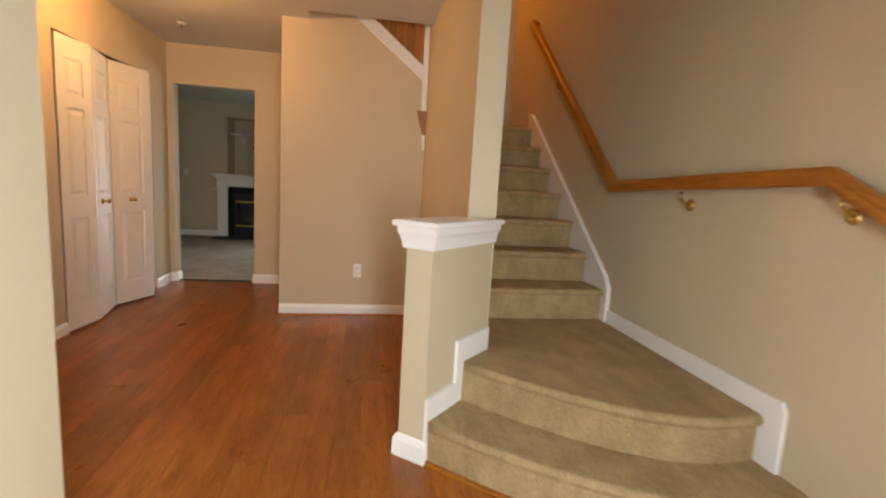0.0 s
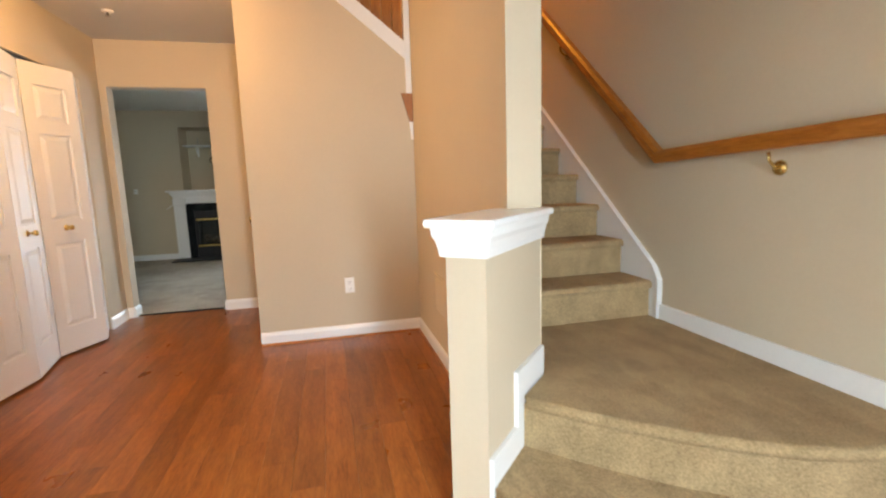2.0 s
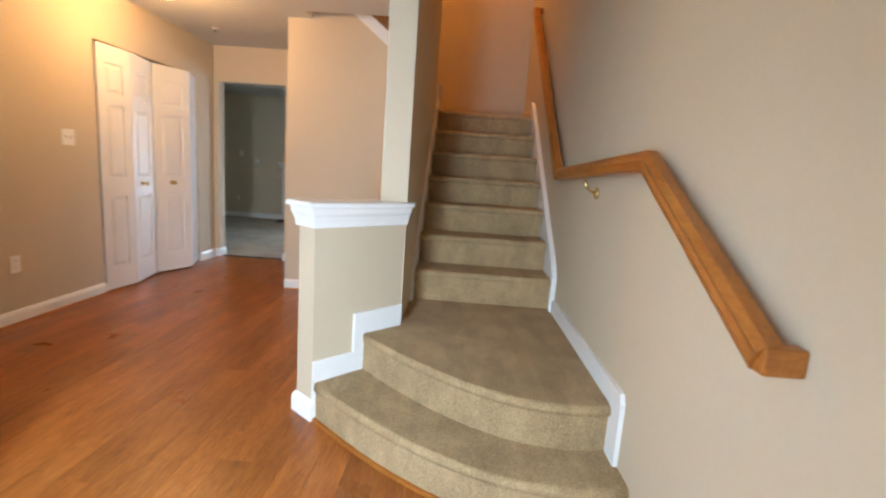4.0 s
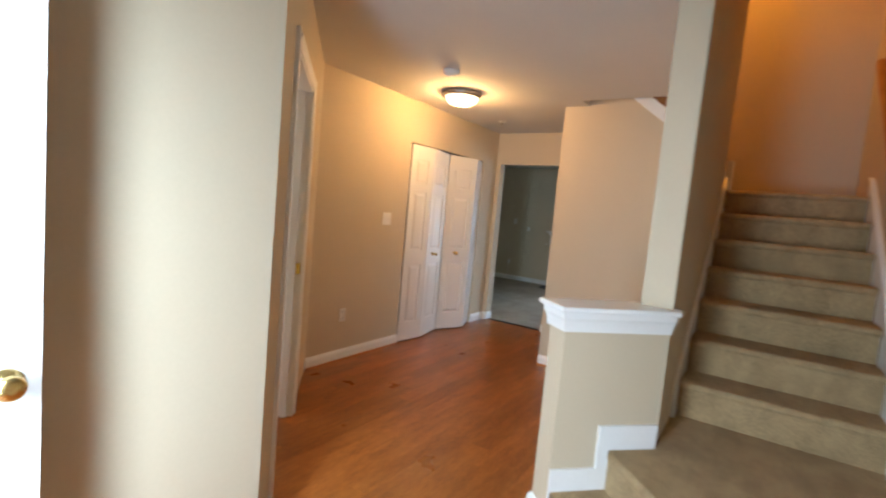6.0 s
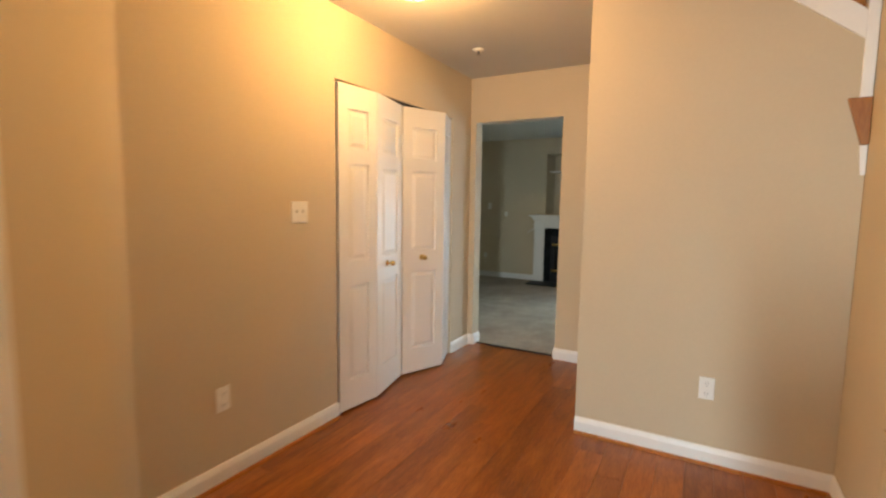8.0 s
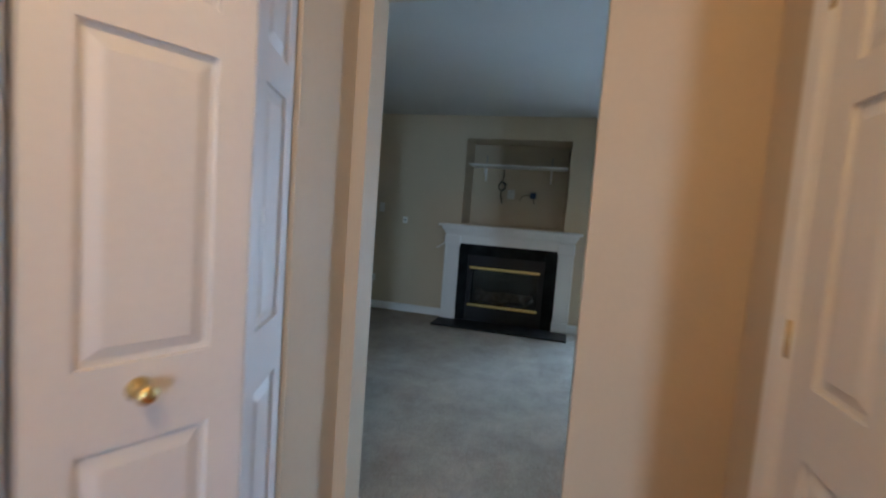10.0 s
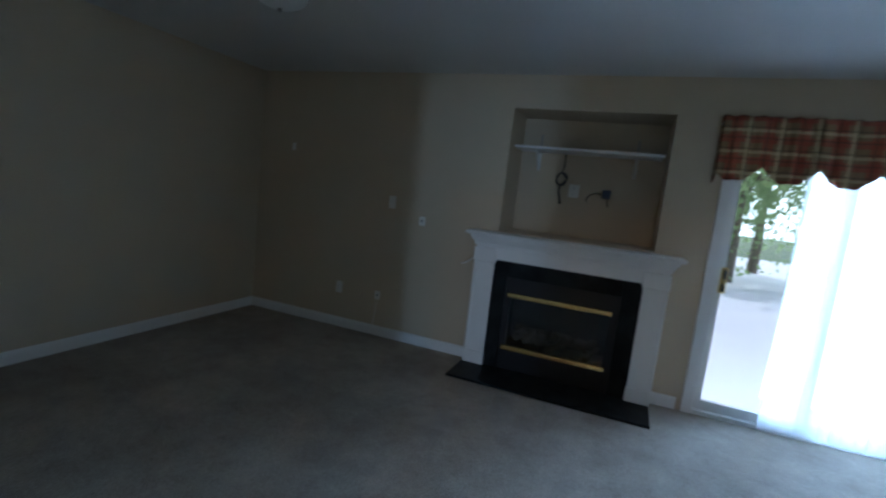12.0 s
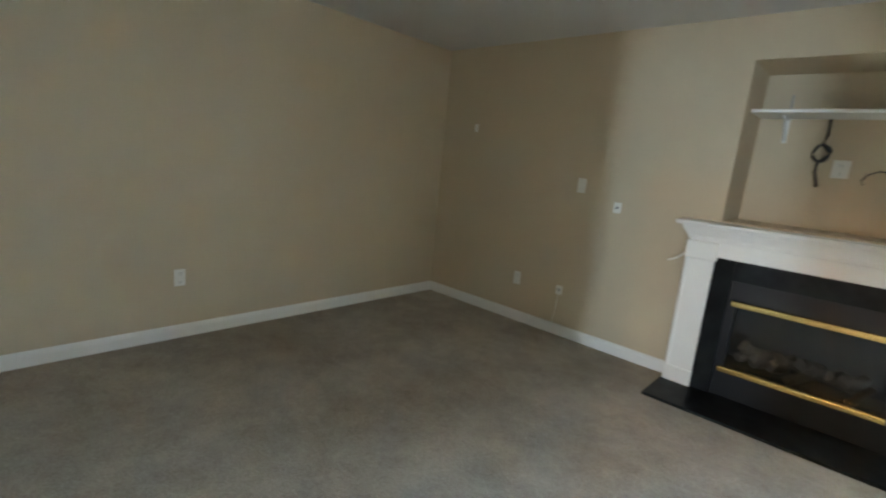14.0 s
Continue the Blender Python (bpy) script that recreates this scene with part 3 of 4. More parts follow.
part("cap", moulding(hw_face, [(0.002, HZ - 0.085), (0.014, HZ - 0.082), (0.016, HZ - 0.06), (0.022, HZ - 0.035), (0.030, HZ - 0.018), (0.032, HZ + 0.006), (0.045, HZ + 0.008), (0.048, HZ + 0.018), (0.045, HZ + 0.03), (0.038, HZ + 0.033)]), TRIM, half, "white moulded wooden cap")
part("base_trim", moulding(hw_face[:2] + [(1.22, 2.504), (1.13, 2.59)], [(0.018, 0), (0.018, 0.075), (0.012, 0.09), (0.004, 0.1), (0.0, 0.1)]), TRIM, half)
em = Matrix.Translation((1.168, 2.447, 0)) @ Matrix.Rotation(math.atan2(2.83 - 2.447, 1.525 - 1.168), 4, "Z")
part("stepped_skirt", prism([(0.0, 0), (0.0, 0.29), (0.22, 0.29), (0.22, 0.49), (0.52, 0.49), (0.52, 0.30), (0.28, 0.15), (0.1, 0)], "y", -0.016, -0.001), TRIM, half, "white stepped skirting", em)

# oak boards and white stringer above the knee wall
rail = thing("stair_balustrade", (0.9, YA, 2.1), "oak boarded balustrade on a white stringer beside the upper flight", "balustrade")
part("stringer", prism([(1.345, 2.045), (1.345, 2.165), (0.66, 2.71), (0.66, 2.59)], "y", YA - 0.012, YA + 0.13), TRIM, rail, "white painted stringer")
for i in range(9):
    x0, x1 = 1.345 - 0.075 * (i + 1), 1.345 - 0.075 * i - 0.005
    zl = 2.165 + (1.345 - x1) * 0.795
    part("board", prism([(x0, zl + 0.06), (x1, zl), (x1, 3.3), (x0, 3.3)], "y", YA + 0.03 + 0.004 * (i % 2), YA + 0.05), OAK_Z, rail)
part("post", boxes((1.345, 1.388, YA - 0.01, YA + 0.05, 1.80, 3.3), bevel=0.004), TRIM, rail, "white post")
wedge = thing("rail_end_bracket", (1.37, YA, 1.6), "small oak wedge with a white tip in the wall corner", "bracket")
part("wedge", prism([(1.305, 1.80), (1.388, 1.80), (1.388, 1.60), (1.362, 1.60)], "y", YA - 0.02, YA + 0.03, bevel=0.003), OAK_Z, wedge)
part("tip", prism([(1.36, 1.598), (1.388, 1.598), (1.388, 1.47), (1.37, 1.47)], "y", YA - 0.012, YA + 0.03, bevel=0.003), TRIM, wedge, "white tip")

# handrail
RX = XR - 0.062
hand = thing("handrail", (RX, 2.6, 1.25), "honey oak handrail with brass brackets on the stair wall", "handrail")


R0, R1, R2, R3 = (RX, 1.24, 0.915), (RX, 1.92, 1.29), (RX, 3.25, 1.24), (RX, 5.0, 2.72)


def rail_sweep(points):
    """An eased rail profile swept along points in one upright plane, mitred at the bends."""
    prof = [(-0.020, -0.033), (0.020, -0.033), (0.027, -0.026), (0.029, -0.010), (0.026, 0.002), (0.029, 0.014), (0.016, 0.031), (-0.016, 0.031), (-0.029, 0.014), (-0.026, 0.002), (-0.029, -0.010), (-0.027, -0.026)]
    pts = [Vector(p) for p in points]
    bm = bmesh.new()
    rings = []
    for i, p in enumerate(pts):
        d0 = (p - pts[i - 1]).normalized() if i else (pts[1] - p).normalized()
        d1 = (pts[i + 1] - p).normalized() if i < len(pts) - 1 else d0
        n0 = Vector((0, -d0.z, d0.y))
        n1 = Vector((0, -d1.z, d1.y))
        b = (n0 + n1).normalized()
        k = 1 / b.dot(n0)
        rings.append([bm.verts.new(p + Vector((u, 0, 0)) + b * (w * k)) for u, w in prof])
    for a, c in zip(rings, rings[1:]):
        for q in range(len(prof)):
            bm.faces.new((a[q], a[(q + 1) % len(prof)], c[(q + 1) % len(prof)], c[q]))
    bm.faces.new(rings[0][::-1])
    bm.faces.new(rings[-1])
    bmesh.ops.recalc_face_normals(bm, faces=bm.faces)
    return bm


part("rail", rail_sweep([R0, R1, R2, R3]), OAK_Y, hand)
part("return", boxes((RX - 0.018, XR, 1.222, 1.262, 0.885, 0.94), bevel=0.006), OAK_Y, hand)
part("return", boxes((RX - 0.018, XR, 4.985, 5.02, 2.69, 2.74), bevel=0.006), OAK_Y, hand)
for y, z in ((2.64, 1.22), (1.87, 1.225), (4.3, 2.06)):
    br = part("bracket", tube([(RX, y, z), (RX + 0.005, y, z - 0.03), (RX + 0.03, y, z - 0.055), (XR - 0.01, y, z - 0.06)], 0.0065), BRASS, hand, "brass rail bracket")
    part("rosette", lathe([(0.03, 0), (0.028, 0.008), (0.015, 0.014)], 18, m=Matrix.Translation((XR, y, z - 0.06)) @ Matrix.Rotation(radians(-90), 4, "Y")), BRASS, br)


# ---- small wall fixtures ----
def plate(name, m, kind, label, w=0.07, h=0.115):
    """A wall plate in the xz plane of m, its face to +y: outlet, switch, double switch or blank."""
    ob = thing(name, m.translation, label, "outlet" if kind == "outlet" else "wall plate")
    part("plate", boxes((-w / 2, w / 2, 0, 0.006, -h / 2, h / 2), bevel=0.0025), PLASTIC, ob, m=m)
    if kind == "outlet":
        for z in (0.027, -0.027):
            s = part("socket", lathe([(0.017, 0.0), (0.017, 0.003), (0.0155, 0.004)], 16, m=Matrix.Translation((0, 0.005, z)) @ Matrix.Rotation(radians(-90), 4, "X")), PLASTIC, ob, m=m)
            part("slots", boxes((-0.008, -0.0055, 0.008, 0.0096, z - 0.004, z + 0.007), (0.0055, 0.008, 0.008, 0.0096, z - 0.003, z + 0.006), (-0.002, 0.002, 0.008, 0.0096, z - 0.012, z - 0.008)), RUBBER, s, "dark slots", m)
    elif kind == "switch":
        n = 2 if w > 0.1 else 1
        for i in range(n):
            x = (i - (n - 1) / 2) * 0.046
            part("toggle", boxes((x - 0.005, x + 0.005, 0.005, 0.017, -0.004, 0.012), bevel=0.002), PLASTIC, ob, m=m)
    elif kind == "jack":
        part("jack", boxes((-0.008, 0.008, 0.005, 0.009, -0.008, 0.008)), RUBBER, ob, "dark jack", m)
    return ob


def face(x, y, z, deg):
    return Matrix.Translation((x, y, z)) @ Matrix.Rotation(radians(deg), 4, "Z")


plate("outlet", face(0.855, YA, 0.40, 180), "outlet", "white duplex outlet on the beige wall")
plate("outlet", face(XL, 3.338, 0.404, -90), "outlet", "white duplex outlet near the baseboard")
plate("light_switch", face(XL, 3.825, 1.265, -90), "switch", "white double light switch beside the closet", 0.116, 0.115)
plate("light_switch", face(-2.618, YB, 1.285, 180), "switch", "white light switch on the living room wall")
plate("phone_jack", face(-2.301, YB, 1.148, 180), "jack", "small white jack plate with a dark socket", 0.06, 0.08)
plate("outlet", face(-3.115, YB, 0.397, 180), "outlet", "white duplex outlet on the living room wall")
plate("cable_jack", face(-2.685, YB, 0.392, 180), "jack", "white cable plate with a thin wire", 0.06, 0.08)
plate("outlet", face(-4.2, 7.36, 0.431, -90), "outlet", "white duplex outlet on the side wall")
plate("blank_plate", face(-3.776, YB, 1.709, 180), "blank", "small beige painted patch plate", 0.04, 0.07)
plate("light_switch", face(1.86, YB, 1.25, 180), "switch", "white light switch beside the sliding door")
plate("outlet", face(-1.08, YB + 0.5, 1.565, 180), "outlet", "white duplex outlet in the niche", 0.09, 0.115)

gr = thing("return_air_grille", (WX0, 3.95, 0.43), "beige painted air grille low on the hall wall", "air grille")
part("frame", boxes((WX0 - 0.008, WX0, 3.76, 4.13, 0.30, 0.325), (WX0 - 0.008, WX0, 3.76, 4.13, 0.535, 0.56), (WX0 - 0.008, WX0, 3.76, 3.785, 0.325, 0.535), (WX0 - 0.008, WX0, 4.105, 4.13, 0.325, 0.535)), WALL, gr)
for i in range(12):
    z = 0.332 + i * 0.017
    part("slat", prism([(WX0 - 0.001, z), (WX0 - 0.007, z - 0.006), (WX0 - 0.007, z - 0.003), (WX0 - 0.001, z + 0.010)], "y", 3.785, 4.105), WALL, gr)


def ceiling_lamp(x, y, lit, label):
    ob = thing("ceiling_light", (x, y, H), label, "ceiling light", "flush ceiling lights")
    m = Matrix.Translation((x, y, H))
    part("rim", lathe([(0.06, 0), (0.165, -0.0), (0.168, -0.02), (0.155, -0.04), (0.148, -0.046), (0.14, -0.042)][::-1], 40, m=m), NICKEL, ob, "brushed nickel rim")
    prof = [(0.146, -0.04)] + [(0.146 * math.cos(a), -0.045 - 0.075 * math.sin(a)) for a in [k * math.pi / 2 / 9 for k in range(9)]] + [(0.008, -0.121)]
    sh = part("shade", lathe(prof, 40, m=m), LIT_SHADE if lit else SHADE, ob, "frosted glass bowl")
    sh.visible_shadow = not lit
    part("finial", lathe([(0.006, -0.118), (0.013, -0.126), (0.011, -0.136), (0.004, -0.142)], 14, m=m), NICKEL, ob)
    return ob


ceiling_lamp(-0.50, 4.0, True, "lit flush ceiling light with a frosted glass bowl")
ceiling_lamp(0.52, 8.42, False, "unlit flush ceiling light with a frosted bowl")
ceiling_lamp(-2.5, 8.1, False, "unlit flush ceiling light with a frosted bowl")
sm = thing("smoke_detector", (-0.235, 3.42, H), "round white smoke detector on the hall ceiling", "smoke detector")
part("body", lathe([(0.062, 0), (0.062, -0.018), (0.055, -0.03), (0.03, -0.036)], 28, m=Matrix.Translation((-0.235, 3.42, H))), PLASTIC, sm)
part("vent_ring", lathe([(0.03, -0.034), (0.03, -0.041), (0.024, -0.044)], 24, m=Matrix.Translation((-0.235, 3.42, H))), PLASTIC, sm)
sp = thing("sprinkler_head", (-0.716, 5.20, H), "small metal sprinkler head on the ceiling", "sprinkler")
part("escutcheon", lathe([(0.04, 0), (0.036, -0.006), (0.016, -0.012)], 20, m=Matrix.Translation((-0.716, 5.20, H))), PLASTIC, sp)
part("deflector", lathe([(0.008, -0.01), (0.008, -0.032), (0.018, -0.034), (0.018, -0.037)], 16, m=Matrix.Translation((-0.716, 5.20, H))), NICKEL, sp)
cv = thing("ceiling_vent", (0.95, 9.60, H), "narrow white ceiling register, half open", "ceiling vent")
part("frame", boxes((0.79, 1.11, 9.54, 9.555, H - 0.008, H), (0.79, 1.11, 9.645, 9.66, H - 0.008, H), (0.79, 0.805, 9.555, 9.645, H - 0.008, H), (1.095, 1.11, 9.555, 9.645, H - 0.008, H)), TRIM, cv)
# black plate stands for the shade inside the open half
part("backing", boxes((0.805, 0.95, 9.555, 9.645, H - 0.003, H)), RUBBER, cv, "black plate for the shaded opening")
for i in range(6):
    y = 9.562 + i * 0.014
    part("slat", boxes((0.805, 1.095, y, y + 0.003, H - 0.010, H - 0.002)), NICKEL, cv)

# ---- fireplace ----
fp = thing("fireplace", (-1.0, YB, 0), "gas fireplace with a white mantel and black slate surround", "fireplace")
FX0, FX1 = -1.725, -0.25
part("hearth", boxes((-1.743, -0.247, 9.337, YB, 0.0, 0.022), bevel=0.004), SLATE, fp, "black slate hearth")
for x0, x1 in ((FX0, -1.557), (-0.416, FX1)):
    lg = part("pilaster", boxes((x0, x1, 9.70, YB, 0.022, 1.06)), TRIM, fp, "white fluted pilaster")
    part("plinth", boxes((x0 - 0.008, x1 + 0.004, 9.688, YB, 0.022, 0.13), bevel=0.004), TRIM, lg)
    out = x0 if x0 < -1 else x1
    part("bead", boxes((out - 0.006, out + 0.018, 9.69, 9.72, 0.13, 0.93) if x0 < -1 else (out - 0.018, out + 0.006, 9.69, 9.72, 0.13, 0.93), bevel=0.005), TRIM, lg)
    part("corbel", boxes((x0 - 0.012, x1 + 0.012, 9.675, YB, 0.90, 1.02), bevel=0.01), TRIM, lg)
part("frieze", boxes((-1.557, -0.416, 9.702, YB, 0.93, 1.06)), TRIM, fp)
bm = moulding([(FX0, 9.70), (FX1, 9.70), (FX1, YB), (FX0, YB)], [(0.0, 1.03), (0.012, 1.035), (0.016, 1.055), (0.03, 1.075), (0.045, 1.10), (0.05, 1.118), (0.078, 1.122), (0.085, 1.135), (0.08, 1.148), (0.07, 1.15)])
for v in bm.verts:
    v.co.y = min(v.co.y, YB - 0.002)
part("mantel_shelf", bm, TRIM, fp, "white moulded mantel shelf")
for r in ((-1.557, -1.44, 9.715, YB, 0.022, 0.93), (-0.55, -0.416, 9.715, YB, 0.022, 0.93), (-1.44, -0.55, 9.715, YB, 0.80, 0.93)):
    part("slate_panel", boxes(r, bevel=0.002), SLATE, fp, "black slate slab")
part("louvre_top", boxes((-1.44, -0.55, 9.725, 9.76, 0.675, 0.80), bevel=0.004), DARKMETAL, fp, "black metal hood")
part("louvre_bottom", boxes((-1.44, -0.55, 9.73, 9.76, 0.022, 0.195), bevel=0.004), DARKMETAL, fp, "black metal grille")
part("side_frame", boxes((-1.44, -1.39, 9.73, 9.76, 0.195, 0.675)), DARKMETAL, fp)
part("side_frame", boxes((-0.615, -0.55, 9.73, 9.76, 0.195, 0.675)), DARKMETAL, fp)
for z in (0.64, 0.197):
    part("brass_bar", boxes((-1.415, -0.595, 9.69, 9.735, z, z + 0.036), bevel=0.006), BRASS, fp, "polished brass bar")
part("firebox", boxes((-1.44, -0.55, 10.14, 10.18, 0.02, 0.84), (-1.455, -1.44, 9.76, 10.18, 0.02, 0.84), (-0.55, -0.535, 9.76, 10.18, 0.02, 0.84), (-1.44, -0.55, 9.76, 10.14, 0.02, 0.19), (-1.44, -0.55, 9.76, 10.14, 0.70, 0.84)), FIREBOX, fp, "sooty firebox")
gl = part("glass", boxes((-1.39, -0.615, 9.752, 9.756, 0.2, 0.672)), SMOKED, fp, "smoked fire glass")
gl.visible_shadow = False
rnd = random.Random(4)
for k in range(15):
    a = rnd.uniform(-0.7, 0.7)
    cx, cy, cz = -1.30 + 0.042 * k, 9.90 + rnd.uniform(-0.05, 0.1), 0.25 + rnd.uniform(0, 0.09)
    ln = rnd.uniform(0.03, 0.065)
    pts = [(cx + (u - 0.5) * 2 * ln * math.cos(a), cy + (u - 0.5) * 0.12, cz + (u - 0.5) * 2 * ln * math.sin(a) + rnd.uniform(-0.012, 0.012)) for u in (0, 0.25, 0.5, 0.75, 1)]
    bm = tube(pts, rnd.uniform(0.022, 0.04), 9)
    for v in bm.verts:
        v.co += Vector((rnd.uniform(-1, 1), rnd.uniform(-1, 1), rnd.uniform(-1, 1))) * 0.008
    part("log", bm, LOG, fp, "pale ceramic log")
part("gas_key_wire", tube([(-1.735, 9.72, 0.93), (-1.76, 9.70, 0.90), (-1.80, 9.70, 0.87), (-1.835, 9.69, 0.855)], 0.006), PLASTIC, fp, "white cord end at the mantel")

# niche shelf and cables
sh = thing("wall_shelf", (-0.98, 10.2, 1.89), "white painted shelf across the niche", "shelf")
part("board", boxes((NX0 + 0.002, NX1 - 0.03, 10.0, YB + 0.5, 1.882, 1.902), bevel=0.002), TRIM, sh)
for x in (-1.42, -0.6):
    part("bracket", boxes((x - 0.012, x + 0.012, YB + 0.488, YB + 0.5, 1.72, 1.882), (x - 0.009, x + 0.009, 10.12, YB + 0.488, 1.868, 1.882)), TRIM, sh, "white shelf bracket")
    part("brace", prism([(10.15, 1.868), (10.19, 1.868), (YB + 0.488, 1.755), (YB + 0.488, 1.73)], "x", x - 0.006, x + 0.006), TRIM, sh)
    part("slotted_standard", boxes((x - 0.009, x + 0.009, YB + 0.492, YB + 0.5, 1.902, 2.04)), NICKEL, sh, "dull metal slotted standard")
coil = [(-1.19, 10.315, 1.88), (-1.185, 10.31, 1.78), (-1.2, 10.30, 1.72)]
for k in range(26):
    a = k * 0.5
    coil.append((-1.195 + 0.045 * math.cos(a) + 0.004 * math.sin(3 * a), 10.30 - 0.0006 * k, 1.66 + 0.055 * math.sin(a)))
coil += [(-1.205, 10.30, 1.60), (-1.21, 10.31, 1.54), (-1.19, 10.31, 1.47), (-1.185, 10.31, 1.44)]
single("coiled_cable", tube(coil, 0.008), RUBBER, "black coiled cable hanging in the niche", "cable")
pb = thing("cable_box", (-0.80, 10.3, 1.56), "dark blue junction plug with loose wires", "junction box")
part("body", boxes((-0.835, -0.765, 10.28, YB + 0.5, 1.525, 1.60), bevel=0.006), BLUEPLUG, pb)
part("wire", tube([(-0.835, 10.29, 1.56), (-0.89, 10.27, 1.565), (-0.94, 10.27, 1.54), (-0.965, 10.27, 1.50), (-0.95, 10.27, 1.475)], 0.005), RUBBER, pb)
part("wire", tube([(-0.79, 10.29, 1.525), (-0.785, 10.28, 1.49), (-0.775, 10.28, 1.455)], 0.005), RUBBER, pb)
single("thin_wire", tube([(-2.685, YB - 0.01, 0.385), (-2.688, YB - 0.012, 0.25), (-2.70, YB - 0.02, 0.12), (-2.66, YB - 0.03, 0.02)], 0.003), PLASTIC, "thin white wire hanging down to the carpet", "wire")

# ---- sliding door with blinds and valance ----
sd = thing("sliding_door", (0.75, YB, 0), "white-framed sliding glass patio door", "sliding door", kind="structure")
part("frame", boxes((SX0 - 0.06, SX0 + 0.012, YB - 0.018, YB + 0.16, 0, SZ1 + 0.05), bevel=0.004), TRIM, sd)
part("frame", boxes((SX1 - 0.012, SX1 + 0.06, YB - 0.018, YB + 0.16, 0, SZ1 + 0.05), bevel=0.004), TRIM, sd)
part("frame", boxes((SX0 + 0.012, SX1 - 0.012, YB - 0.016, YB + 0.16, SZ1 - 0.02, SZ1 + 0.05), bevel=0.004), TRIM, sd)
part("sill", boxes((SX0 + 0.012, SX1 - 0.012, YB - 0.01, YB + 0.16, 0, 0.035), bevel=0.004), TRIM, sd)
xm = (SX0 + SX1) / 2
for x0, x1, y in ((SX0 + 0.012, xm + 0.03, YB + 0.03), (xm - 0.03, SX1 - 0.012, YB + 0.085)):
    pn = part("sash", boxes((x0, x0 + 0.055, y, y + 0.04, 0.035, SZ1 - 0.02), (x1 - 0.055, x1, y, y + 0.04, 0.035, SZ1 - 0.02), (x0 + 0.055, x1 - 0.055, y, y + 0.04, 0.035, 0.105), (x0 + 0.055, x1 - 0.055, y, y + 0.04, SZ1 - 0.09, SZ1 - 0.02)), TRIM, sd, "white sliding sash")
    g = part("pane", boxes((x0 + 0.055, x1 - 0.055, y + 0.016, y + 0.022, 0.105, SZ1 - 0.09)), GLASS, pn)
    g.visible_shadow = False
hd = part("handle", tube([(0.108, YB + 0.03, 1.10), (0.108, YB - 0.012, 1.10), (0.108, YB - 0.018, 1.05), (0.108, YB - 0.018, 0.99), (0.108, YB - 0.012, 0.95), (0.108, YB + 0.03, 0.95)], 0.009), DARKMETAL, sd, "dark brass door pull")
part("escutcheon", boxes((0.085, 0.13, YB + 0.02, YB + 0.032, 0.93, 1.12), bevel=0.004), BRASS, sd)
vb = thing("vertical_blinds", (0.75, YB - 0.05, 2.0), "sheer white vertical blinds drawn half aside", "blinds")
part("head_rail", boxes((SX0 - 0.05, SX1 + 0.05, YB - 0.08, YB - 0.02, 2.06, 2.10)), TRIM, vb)
rnd = random.Random(9)
for k in range(15):
    x = 0.50 + k * 0.068
    a = rnd.uniform(0.15, 0.5)
    n = 5
    bm = bmesh.new()
    cols = []
    for i in range(n):
        u = i / (n - 1) - 0.5
        px, py = x + 0.085 * u * math.cos(a), YB - 0.05 + 0.085 * u * math.sin(a) + 0.006 * (1 - 4 * u * u)
        cols.append([bm.verts.new((px, py, z)) for z in (0.025, 0.7, 1.4, 2.06)])
    for c, d in zip(cols, cols[1:]):
        for j in range(3):
            bm.faces.new((c[j], d[j], d[j + 1], c[j + 1])).smooth = True
    bmesh.ops.solidify(bm, geom=bm.faces[:], thickness=0.0012)
    part("vane", bm, SHEER, vb)


def valance():
    """A gathered valance with a scalloped hem."""
    bm = bmesh.new()
    x0, x1, n, rows = -0.085, 1.66, 170, 8
    grid = []
    for i in range(n + 1):
        x = x0 + (x1 - x0) * i / n
        u = (x - x0) / (x1 - x0)
        s = abs(math.sin(math.pi * (u * 5.5 + 0.18)))
        hem = 1.76 + 0.075 * (1 - s) ** 1.3 - 0.03 * s
        fold = 0.012 * math.sin(x * 43) + 0.008 * math.sin(x * 97 + 1) + 0.01 * math.sin(x * 17)
        col = []
        for j in range(rows + 1):
            t = j / rows
            y = 9.715 - fold * (0.5 + 0.6 * t) - 0.015 * t
            col.append(bm.verts.new((x, y, 2.165 + 0.004 * math.sin(x * 60) + (hem - 2.165) * t)))
        grid.append(col)
    for a, b in zip(grid, grid[1:]):
        for j in range(rows):
            bm.faces.new((a[j], b[j], b[j + 1], a[j + 1])).smooth = True
    # the returns to the wall
    for col in (grid[0], grid[-1]):
        back = [bm.verts.new((v.co.x, YB - 0.003, v.co.z - (0.07 if j == rows else 0))) for j, v in enumerate(col)]
        for j in range(rows):
            bm.faces.new((col[j], col[j + 1], back[j + 1], back[j]))
    bmesh.ops.recalc_face_normals(bm, faces=bm.faces)
    bmesh.ops.solidify(bm, geom=bm.faces[:], thickness=0.003)
    return bm


vl = thing("valance", (0.75, YB, 2.16), "gathered red and tan plaid valance with a scalloped hem", "valance")
part("cloth", valance(), PLAID, vl)
part("rod", tube([(-0.08, YB, 2.12), (-0.08, 9.74, 2.12), (1.65, 9.74, 2.12), (1.65, YB, 2.12)], 0.008), PLASTIC, vl)

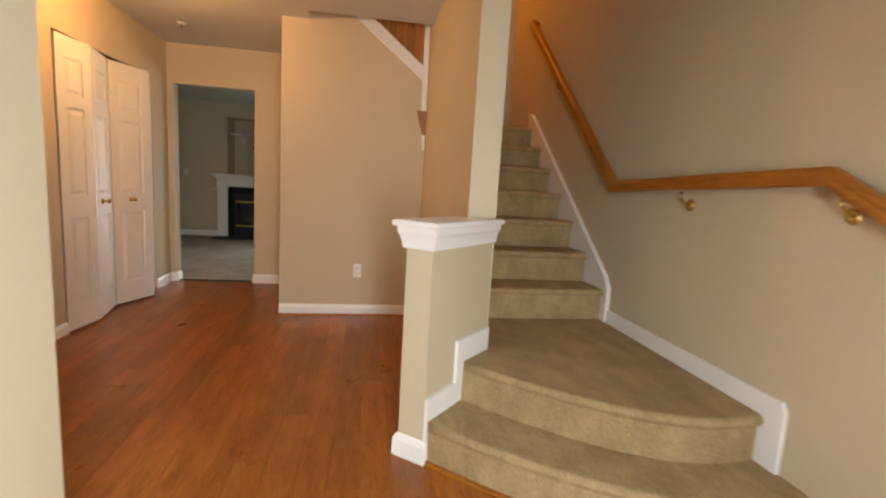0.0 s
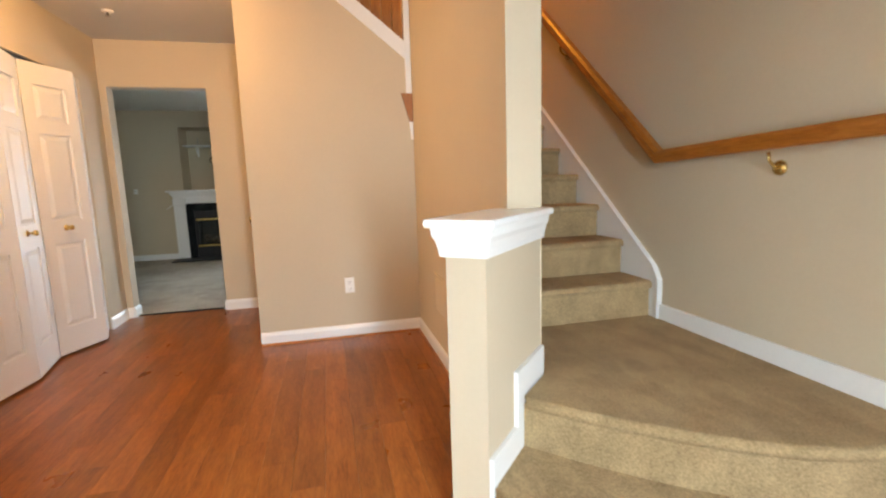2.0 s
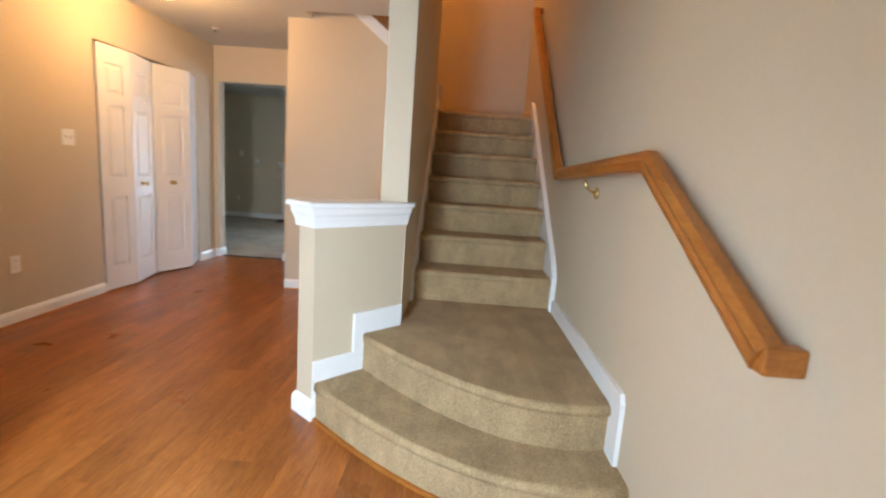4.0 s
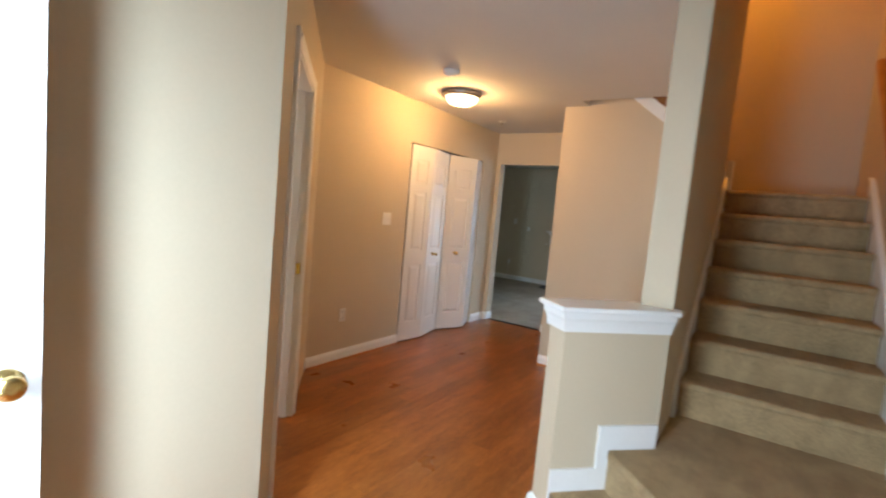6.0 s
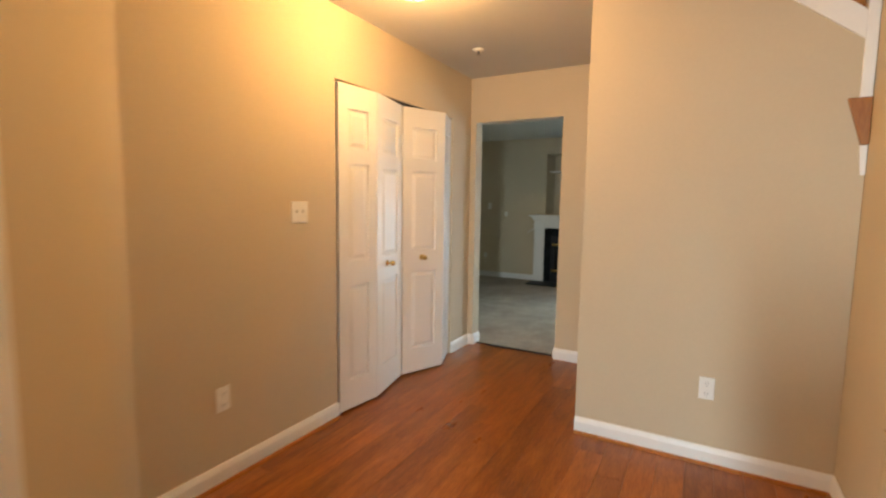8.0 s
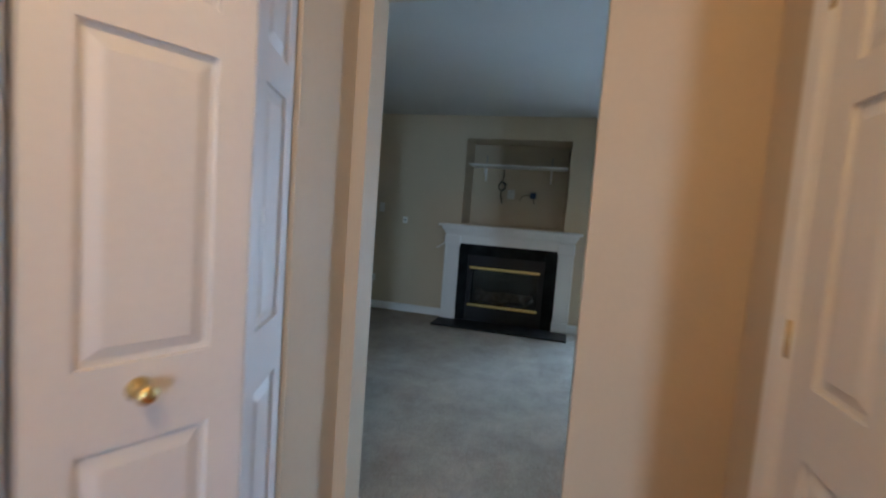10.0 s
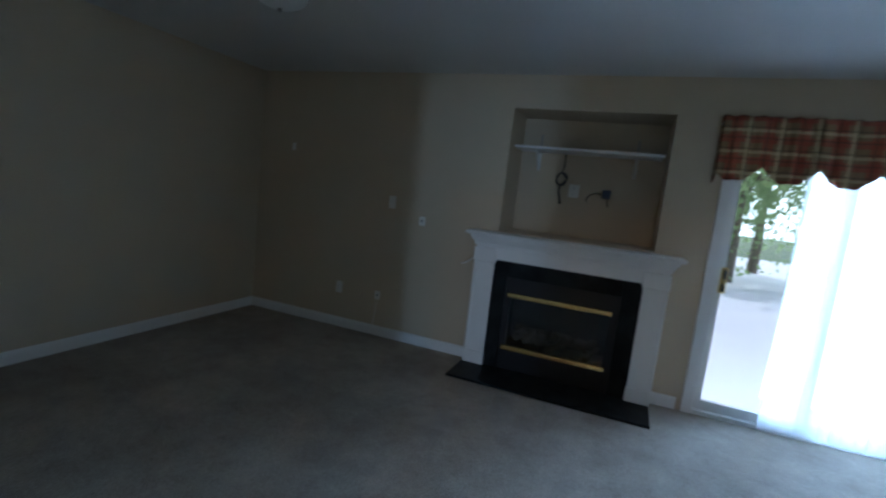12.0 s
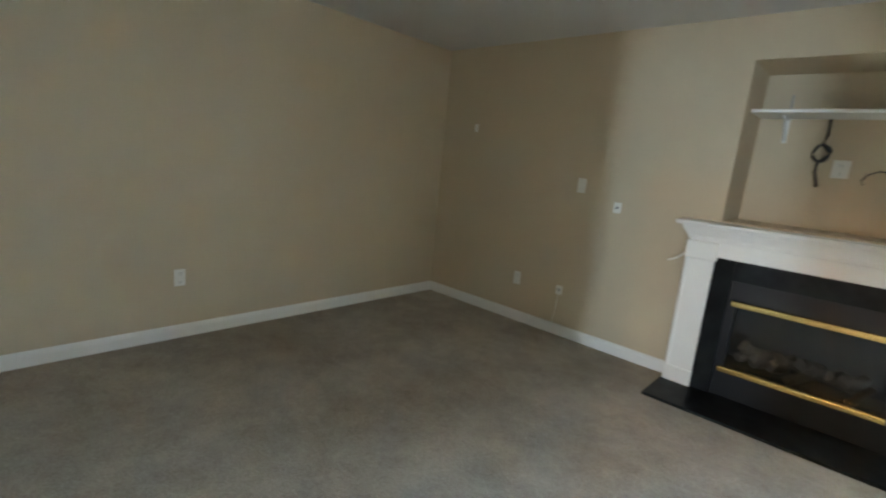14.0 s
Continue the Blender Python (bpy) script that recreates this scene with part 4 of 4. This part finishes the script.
# ---- study seen through the doorway ----
cab = thing("base_cabinet", (-3.3, 3.66, 0), "white base cabinet under a dark counter", "cabinet")
part("body", boxes((-4.03, -2.54, 3.48, 3.91, 0.09, 0.94), bevel=0.003), TRIM, cab)
part("toe_kick", boxes((-4.03, -2.54, 3.53, 3.91, 0.0, 0.09)), COUNTER, cab)
for i in range(3):
    x = -4.01 + i * 0.49
    part("door", boxes((x + 0.01, x + 0.47, 3.462, 3.48, 0.12, 0.92), (x + 0.01, x + 0.07, 3.456, 3.462, 0.12, 0.92), (x + 0.41, x + 0.47, 3.456, 3.462, 0.12, 0.92), (x + 0.07, x + 0.41, 3.456, 3.462, 0.12, 0.19), (x + 0.07, x + 0.41, 3.456, 3.462, 0.85, 0.92)), TRIM, cab, "white panelled cabinet door")
single("countertop", boxes((-4.045, -2.53, 3.43, 3.91, 0.942, 0.98), bevel=0.006), COUNTER, "dark polished counter on the white cabinet", "countertop")
bk = thing("bookcase", (-3.3, 3.81, 0.98), "white built-in bookcase with open shelves and arched top", "bookcase")
part("back", boxes((-4.04, -2.54, 3.89, 3.91, 0.98, 2.42)), TRIM, bk)
for x in (-4.04, -3.30, -2.58):
    part("upright", boxes((x, x + 0.04, 3.63, 3.89, 0.98, 2.42)), TRIM, bk)
for z in (1.35, 1.65, 1.94):
    part("shelf", boxes((-4.0, -2.58, 3.64, 3.89, z, z + 0.02), bevel=0.002), TRIM, bk)
for x0, x1 in ((-4.0, -3.30), (-3.26, -2.58)):
    arch = [(x0, 2.42), (x0, 2.12)] + [(x0 + (x1 - x0) * k / 12, 2.14 + 0.10 * math.sin(math.pi * k / 12)) for k in range(13)] + [(x1, 2.12), (x1, 2.42)]
    part("arch", prism(arch, "y", 3.615, 3.635), TRIM, bk)
setting("trim_crown", prism([(3.58, 2.44), (3.58, 2.42), (3.62, 2.35), (3.64, 2.35), (3.64, 2.44)], "x", -4.05, -2.53), TRIM, "white crown moulding over the bookcase", "moulding")
setting("trim_crown_side", prism([(-4.05, 2.44), (-4.0, 2.44), (-4.035, 2.36), (-4.05, 2.35)], "y", -0.1, 3.58), TRIM, "white crown moulding in the study", "moulding")


# ---- outside the sliding door ----
def tree(x, y, h, seed, label):
    r = random.Random(seed)
    ob = thing("tree", (x, y, -0.14), label, "tree", "trees behind the patio")
    part("trunk", lathe([(0.16, -0.14), (0.12, h * 0.3), (0.07, h * 0.7), (0.02, h * 0.95)], 12, m=Matrix.Translation((x, y, 0))), BARK, ob)
    for k in range(5):
        a = r.uniform(0, 6.28)
        z = h * r.uniform(0.3, 0.7)
        part("limb", tube([(x, y, z), (x + 0.5 * math.cos(a), y + 0.5 * math.sin(a), z + 0.4), (x + 1.1 * math.cos(a), y + 1.1 * math.sin(a), z + 0.7)], 0.035), BARK, ob)
    vs, fs = [], []
    for k in range(2600):
        a, b, q = r.uniform(0, 6.28), r.uniform(-1, 1), r.random() ** 0.4
        lump = 1 + 0.35 * math.sin(3 * a + 4 * b + seed)
        c = Vector((x + 2.1 * q * lump * math.cos(a) * math.sqrt(1 - b * b), y + 2.1 * q * lump * math.sin(a) * math.sqrt(1 - b * b), h * 0.56 + h * 0.44 * q * b * lump))
        e = Euler((r.uniform(0, 6), r.uniform(0, 6), r.uniform(0, 6))).to_matrix()
        s = r.uniform(0.05, 0.12)
        i = len(vs)
        vs += [c + e @ Vector(p) * s for p in ((-1, 0, 0), (0, -0.45, 0.1), (1, 0, 0), (0, 0.45, 0.1))]
        fs.append((i, i + 1, i + 2, i + 3))
    data = bpy.data.meshes.new("crown")
    data.from_pydata([v - base_of[ob] for v in vs], [], fs)
    data.materials.append(LEAF)
    cr = new("crown", data)
    cr.parent = ob


for i, (x, y, h) in enumerate(((-0.6, 18.5, 4.0), (1.9, 19.5, 4.8), (4.2, 18.5, 4.4), (0.9, 22.0, 5.2), (6.8, 21.0, 5.4), (3.2, 23.0, 5.6))):
    tree(x, y, h, i + 3, "leafy green tree beyond the patio")

# ---- floor planks, last ----
PW, PL = 0.127, 1.2
rnd = random.Random(2)
floor_ob = bpy.data.objects["floor_subfloor"]
plank_meshes = {}


def plank_mesh(length):
    """A plank with eased long edges, centred, its top at z=0."""
    key = round(length, 2)
    if key not in plank_meshes:
        w = PW / 2 - 0.0003
        g = 0.0003
        bm = bmesh.new()
        l = key / 2 - 0.0003
        top = [bm.verts.new(p) for p in ((-w + g, -l + g, 0), (w - g, -l + g, 0), (w - g, l - g, 0), (-w + g, l - g, 0))]
        low = [bm.verts.new(p) for p in ((-w, -l, -0.0008), (w, -l, -0.0008), (w, l, -0.0008), (-w, l, -0.0008))]
        bot = [bm.verts.new((v.co.x, v.co.y, -0.011)) for v in low]
        bm.faces.new(top)
        for k in range(4):
            j = (k + 1) % 4
            bm.faces.new((low[k], low[j], top[j], top[k]))
            bm.faces.new((bot[k], bot[j], low[j], low[k]))
        data = bpy.data.meshes.new("plank")
        bm.to_mesh(data)
        bm.free()
        data.materials.append(PLANK)
        plank_meshes[key] = data
    return plank_meshes[key]


def lay(x_lo, x_hi, y_lo, y_hi):
    x = x_lo + PW / 2
    col = 0
    while x < x_hi:
        y = y_lo
        first = [0.4, 0.8, 1.2, 0.6, 1.0][(col * 2) % 5]
        while y < y_hi - 0.02:
            n = min(first if y == y_lo else PL, y_hi - y)
            ob = new("plank", plank_mesh(n))
            ob.parent = floor_ob
            ob.location = (x, y + round(n, 2) / 2, 0)
            y += n
        x += PW
        col += 1


lay(-1.25, 2.45, -0.1, 5.965)
lay(-4.171, -1.25, -0.1, 3.9)
